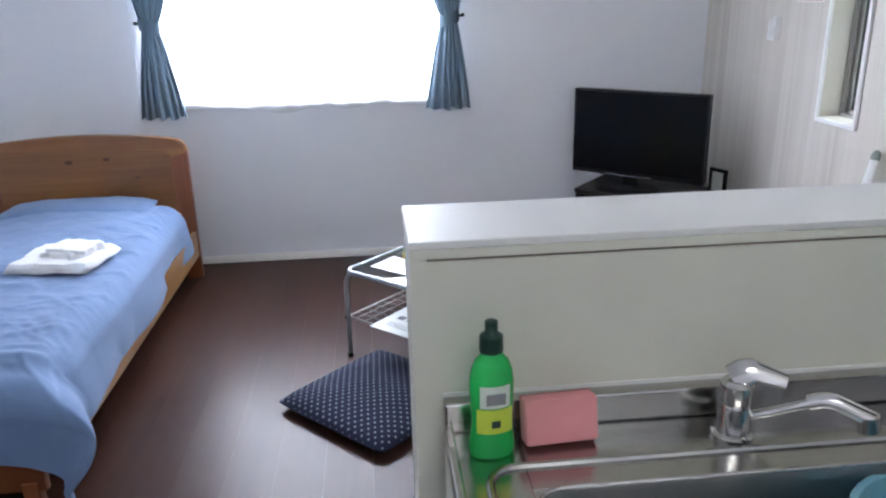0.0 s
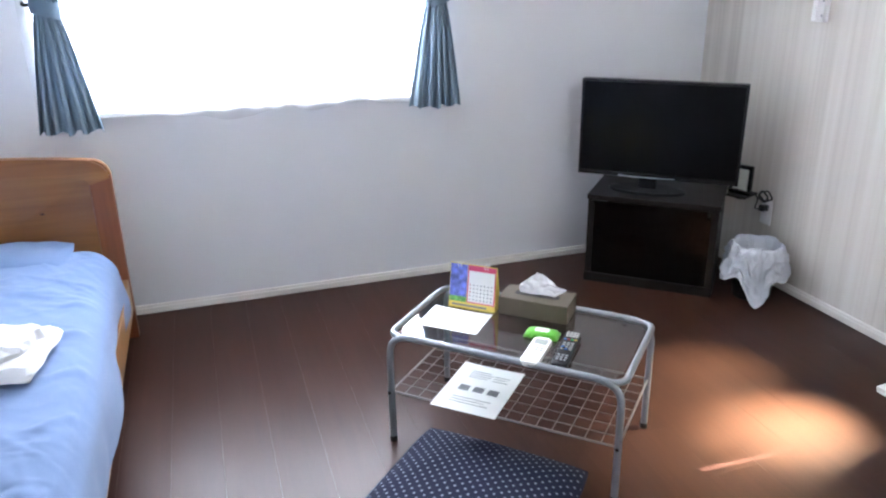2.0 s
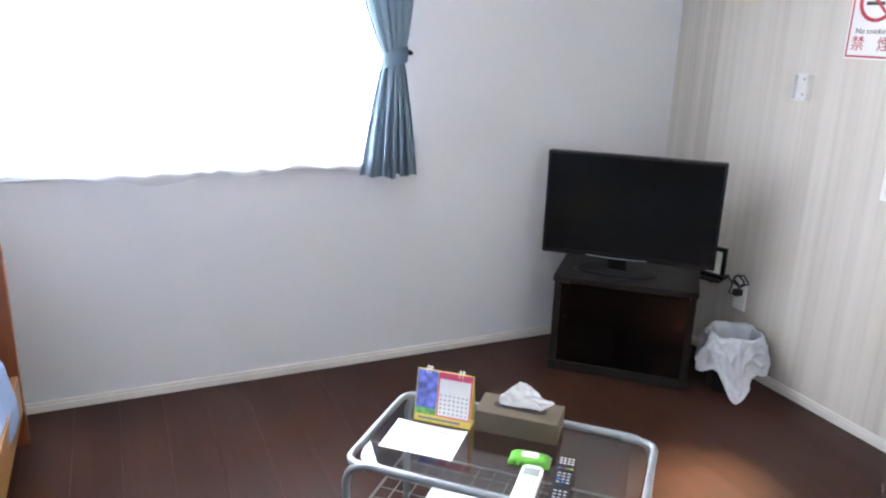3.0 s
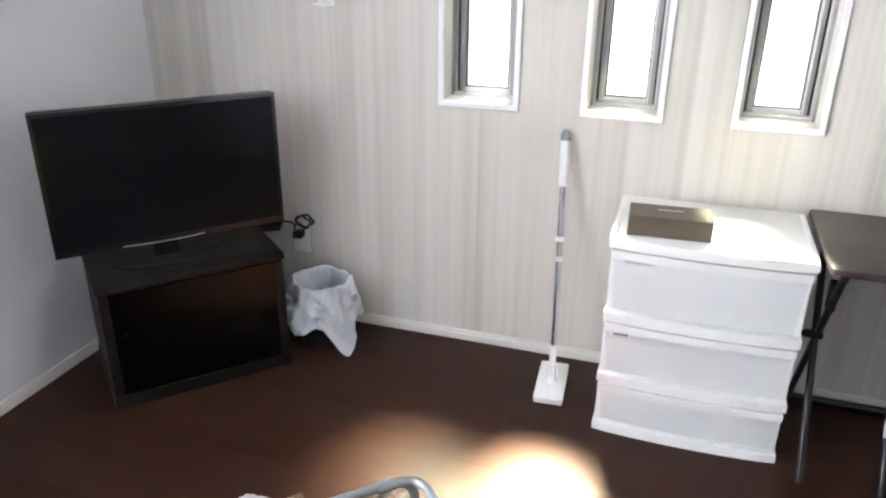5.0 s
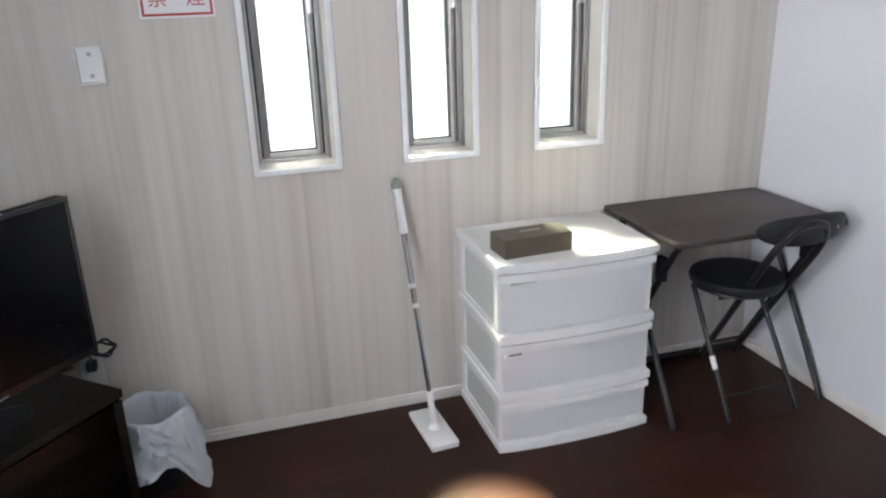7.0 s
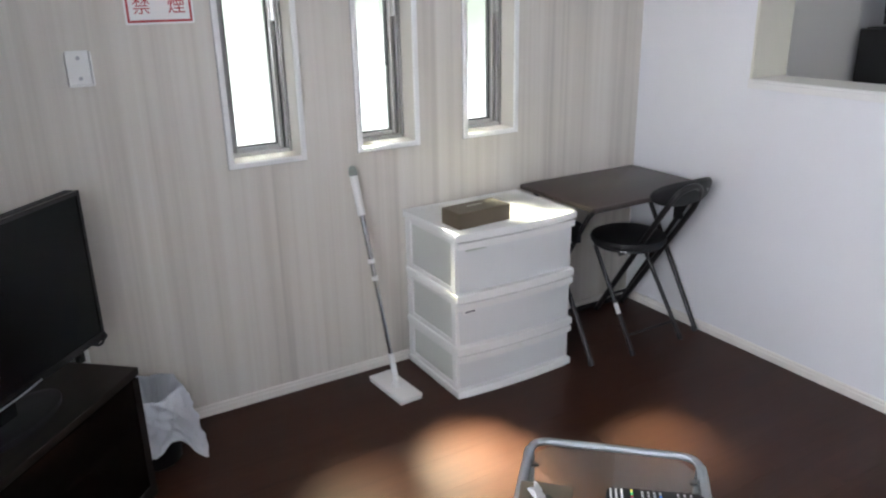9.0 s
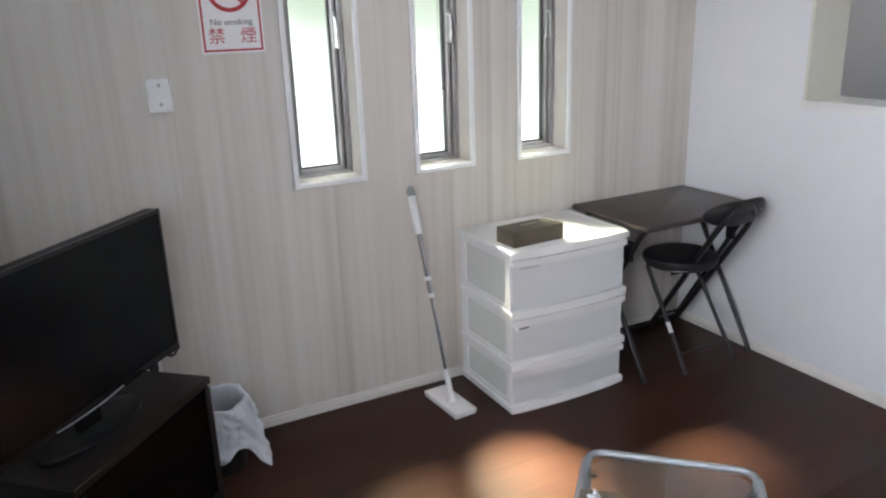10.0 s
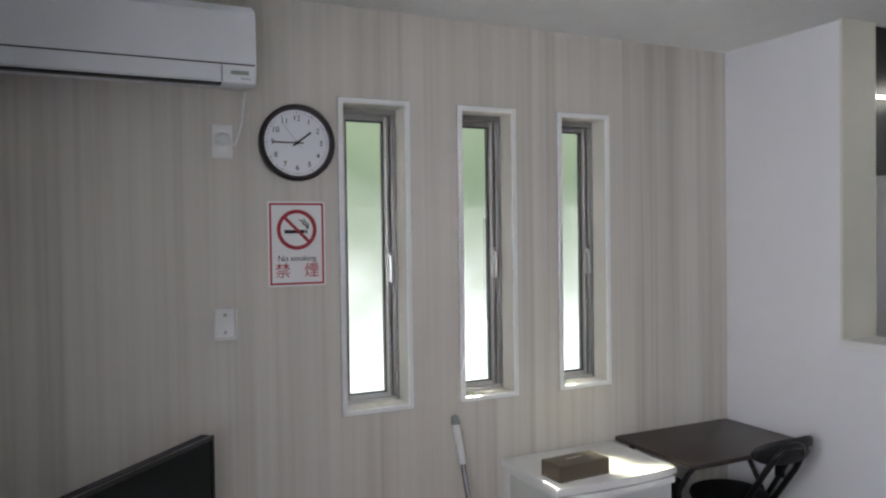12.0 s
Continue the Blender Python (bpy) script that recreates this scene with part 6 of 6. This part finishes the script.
for inset, drop, r in ((-0.002, 0.0016, 0.001), (0.0, 0.0016, 0.055), (0.004, 0.012, 0.055), (0.012, 0.130, 0.055), (0.018, 0.152, 0.055), (0.034, 0.166, 0.055), (0.060, 0.170, 0.055)):
    rings.append([bm.verts.new((x, y, SZ - drop)) for x, y in round_rect(BX_0 + inset, BY_0 + inset, BX_1 - inset, BY_1 - inset, r)])
for top, low in zip(rings, rings[1:]):
    for k in range(len(top)):
        j = (k + 1) % len(top)
        bm.faces.new((top[k], low[k], low[j], top[j]))
bm.faces.new(rings[-1])
part("bowl", bm, BOWL_STEEL, sink, "deep dull steel bowl with its shade in the colour", smooth=True)
part("silicone_joint", box(SX0, -0.1845, SZ + 0.049, PX1, -0.1817, SZ + 0.055), CREAM_TOP, sink)

tap = thing("mixer_tap", pose(1.012, -0.264, SZ), "chrome single-lever mixer tap behind the sink", "tap")
part("base_ring", lathe([(0.030, 0), (0.030, 0.006), (0.025, 0.010)], 24), CHROME, tap, smooth=True)
part("column", lathe([(0.024, 0.008), (0.0225, 0.052), (0.021, 0.056), (0.0230, 0.060), (0.0235, 0.086), (0.018, 0.092)], 24), CHROME, tap, smooth=True)
part("spout", tube(bend([(0.010, 0.0, 0.028), (0.050, -0.026, 0.052), (0.090, -0.050, 0.076)], 0.02), 0.0075, 12), CHROME, tap, smooth=True)
part("spout_head", tube(bend([(0.082, -0.045, 0.072), (0.102, -0.057, 0.083), (0.148, -0.084, 0.064)], 0.015), 0.0125, 14), CHROME, tap, smooth=True)
part("nozzle", tube([(0.1440, -0.0815, 0.070), (0.1470, -0.0835, 0.048)], 0.0145, 14), CHROME, tap, smooth=True)
part("lever", tube(bend([(-0.010, 0.0, 0.094), (0.012, -0.005, 0.108), (0.058, -0.026, 0.096)], 0.03), [0.019, 0.020, 0.020, 0.0195, 0.019, 0.018, 0.017, 0.015, 0.011][:9], 14, squash=0.30), CHROME, tap, smooth=True)

sp = thing("washing_sponge", pose(0.760, -0.243, SZ + 0.0306, 0, 0, 4), "pink two-layer washing sponge leaning by the soap bottle", "sponge")
part("soft_layer", moved(box(-0.054, -0.034, -0.016, 0.054, 0.034, 0.016, 0.006), pose(0, 0, 0.006, 78)), SPONGE, sp, smooth=True)
part("scouring_layer", moved(box(-0.053, -0.033, -0.020, 0.053, 0.033, -0.0165, 0.001), pose(0, 0, 0.006, 78)), mat("dusky_pink_scourer", (0.42, 0.16, 0.17), 0.95, vary=0.15, grain=(500, 500, 500), bump=0.3), sp)

bt = thing("dish_soap_bottle", pose(0.659, -0.260, SZ, 0, 0, 6) @ Matrix.Scale(1.035, 4), "green dish soap bottle with dark cap and yellow label", "soap bottle")
part("bottle", lathe([(0.025, 0.0), (0.031, 0.003), (0.0325, 0.018), (0.0285, 0.040), (0.0275, 0.055), (0.0295, 0.078), (0.0305, 0.108), (0.0285, 0.126), (0.023, 0.141), (0.014, 0.151), (0.013, 0.158)], 30, 0, 0, 0.72), SOAP, bt, smooth=True)
part("cap", lathe([(0.0155, 0.154), (0.0160, 0.156), (0.0155, 0.176), (0.010, 0.180), (0.0085, 0.182), (0.0085, 0.196), (0.005, 0.198)], 22), CAP_GREEN, bt, "dark green cap", smooth=True)


def label_fn(z0, z1, k=1.0):
    def fn(u, v):
        a = radians(-90 - 50 * k + 100 * k * u)
        r = 0.0318
        return (r * math.cos(a), 0.72 * r * math.sin(a) - 0.0006, z0 + (z1 - z0) * v)
    return fn


lb = part("label", sheet(label_fn(0.042, 0.078), 12, 4, 0.0004), LABEL_YELLOW, bt, "yellow-green label", smooth=True)
part("label_top", sheet(label_fn(0.080, 0.112, 0.8), 12, 4, 0.0004), LABEL_PALE, bt, "pale label with grey print", smooth=True)
part("label_print", moved(box(-0.013, -0.0248, 0.086, 0.013, -0.0238, 0.102), pose(0, 0, 0)), INK, bt)
part("label_spot", moved(box(-0.006, -0.0252, 0.052, 0.006, -0.0240, 0.062), pose(0, 0, 0)), CAP_GREEN, bt)

tb = thing("washing_tub", pose(1.215, -0.486, SZ - 0.1695), "pale blue plastic washing tub in the sink", "tub")
part("tub", lathe([(0.10, 0.0), (0.105, 0.004), (0.130, 0.145), (0.138, 0.148), (0.138, 0.152), (0.128, 0.151), (0.102, 0.010)], 32), TUB, tb, smooth=True)

hood = thing("hanging_cupboard", pose(0, 0, 0), "dark glossy hanging cupboard beside the kitchen opening", "cupboard")
part("carcass", box(1.835, -0.70, 1.815, X1 - 0.002, -0.21, H - 0.002, 0.002), ESPRESSO, hood)
part("side_panel", box(1.815, -0.70, 1.815, 1.834, -0.21, 2.095, 0.002), BLACK_GLOSS, hood, "glossy dark panel")
part("side_panel", box(1.815, -0.70, 2.118, 1.834, -0.21, H - 0.003, 0.002), BLACK_GLOSS, hood, "glossy dark panel")
# chrome strip stands in for the tube light's reflection in the glossy panels
part("trim_strip", box(1.812, -0.70, 2.097, 1.832, -0.21, 2.116, 0.002), CHROME, hood, "bright strip in place of the tube light's reflection")

fr = thing("refrigerator", pose(2.09, -1.93, 0), "low black refrigerator at the back of the kitchen", "refrigerator")
part("cabinet", box(-0.26, -0.27, 0.02, 0.28, 0.26, 1.235, 0.012), BLACK_MATT, fr, smooth=True)
part("door", box(-0.26, 0.265, 0.03, 0.28, 0.315, 0.80, 0.010), BLACK_GLOSS, fr, smooth=True)
part("door", box(-0.26, 0.265, 0.815, 0.28, 0.315, 1.230, 0.010), BLACK_GLOSS, fr, smooth=True)
part("door_handle", box(-0.235, 0.316, 0.86, -0.215, 0.335, 1.15, 0.004), CHROME, fr)
for x in (-0.22, 0.24):
    for y in (-0.22, 0.22):
        part("foot", lathe([(0.02, 0), (0.02, 0.02), (0.015, 0.03)], 12, x, y), BLACK_MATT, fr)
mw = thing("microwave_oven", pose(2.06, -1.86, 1.235), "black microwave oven with bright dials on the refrigerator", "microwave")
part("case", box(-0.23, -0.18, 0.012, 0.23, 0.16, 0.275, 0.006), BLACK_MATT, mw, smooth=True)
md = part("door", box(-0.225, 0.160, 0.070, 0.225, 0.185, 0.270, 0.004), BLACK_GLOSS, mw)
part("door_handle", box(-0.20, 0.190, 0.250, 0.20, 0.205, 0.262, 0.003), CHROME, md)
part("control_strip", box(-0.225, 0.160, 0.014, 0.225, 0.178, 0.066, 0.002), mat("dark_grey_panel", (0.05, 0.045, 0.05), 0.4), mw)
for k, x in enumerate((-0.17, -0.06, 0.05, 0.16)):
    part("dial", moved(lathe([(0.016, 0), (0.016, 0.006), (0.012, 0.014)], 18), pose(x, 0.178, 0.040, -90)), (GREY_KEY, RED, GREY_KEY, PAPER)[k], mw)
for x in (-0.2, 0.2):
    part("foot", box(x - 0.02, -0.14, 0, x + 0.02, 0.12, 0.012), BLACK_MATT, mw)

lt = thing("ceiling_light", pose(0.95, -1.62, H), "slim white tube light on the kitchen ceiling", "ceiling light")
part("housing", box(-0.42, -0.035, -0.030, 0.42, 0.035, 0.0, 0.004), WHITE_PLASTIC, lt)
part("diffuser", box(-0.40, -0.028, -0.062, 0.40, 0.028, -0.030, 0.012), glow("lit_diffuser", (1.0, 0.94, 0.80), 4.4), lt, "lit white diffuser", smooth=True)

# ---- floor boards, each a piece of its own ----
PITCH, JOINT = 0.1575, 0.0003
boards = {}


def board_mesh(length, width):
    key = (round(length, 3), round(width, 3))
    if key not in boards:
        bm = box(0, 0, -0.009, width - JOINT, length - JOINT, 0.0)
        bmesh.ops.recalc_face_normals(bm, faces=bm.faces)
        me = bpy.data.meshes.new("plank")
        bm.to_mesh(me)
        bm.free()
        me.materials.append(PLANK)
        boards[key] = me
    return boards[key]


x, col = -0.331 - 9 * PITCH, 0
while x < X1:
    xa, xb = max(x, X0), min(x + PITCH, X1)
    if xb - xa > 0.01:
        y = KY - (0.42, 1.35, 0.90, 1.70, 0.15)[col % 5]
        length = 1.818
        while y < Y1:
            ya, yb = max(y, KY), min(y + length, Y1)
            if yb - ya > 0.02:
                ob = new("plank", board_mesh(yb - ya, xb - xa))
                ob.location = (xa, ya, 0)
                ob.parent = floor
            y += length
    x += PITCH
    col += 1
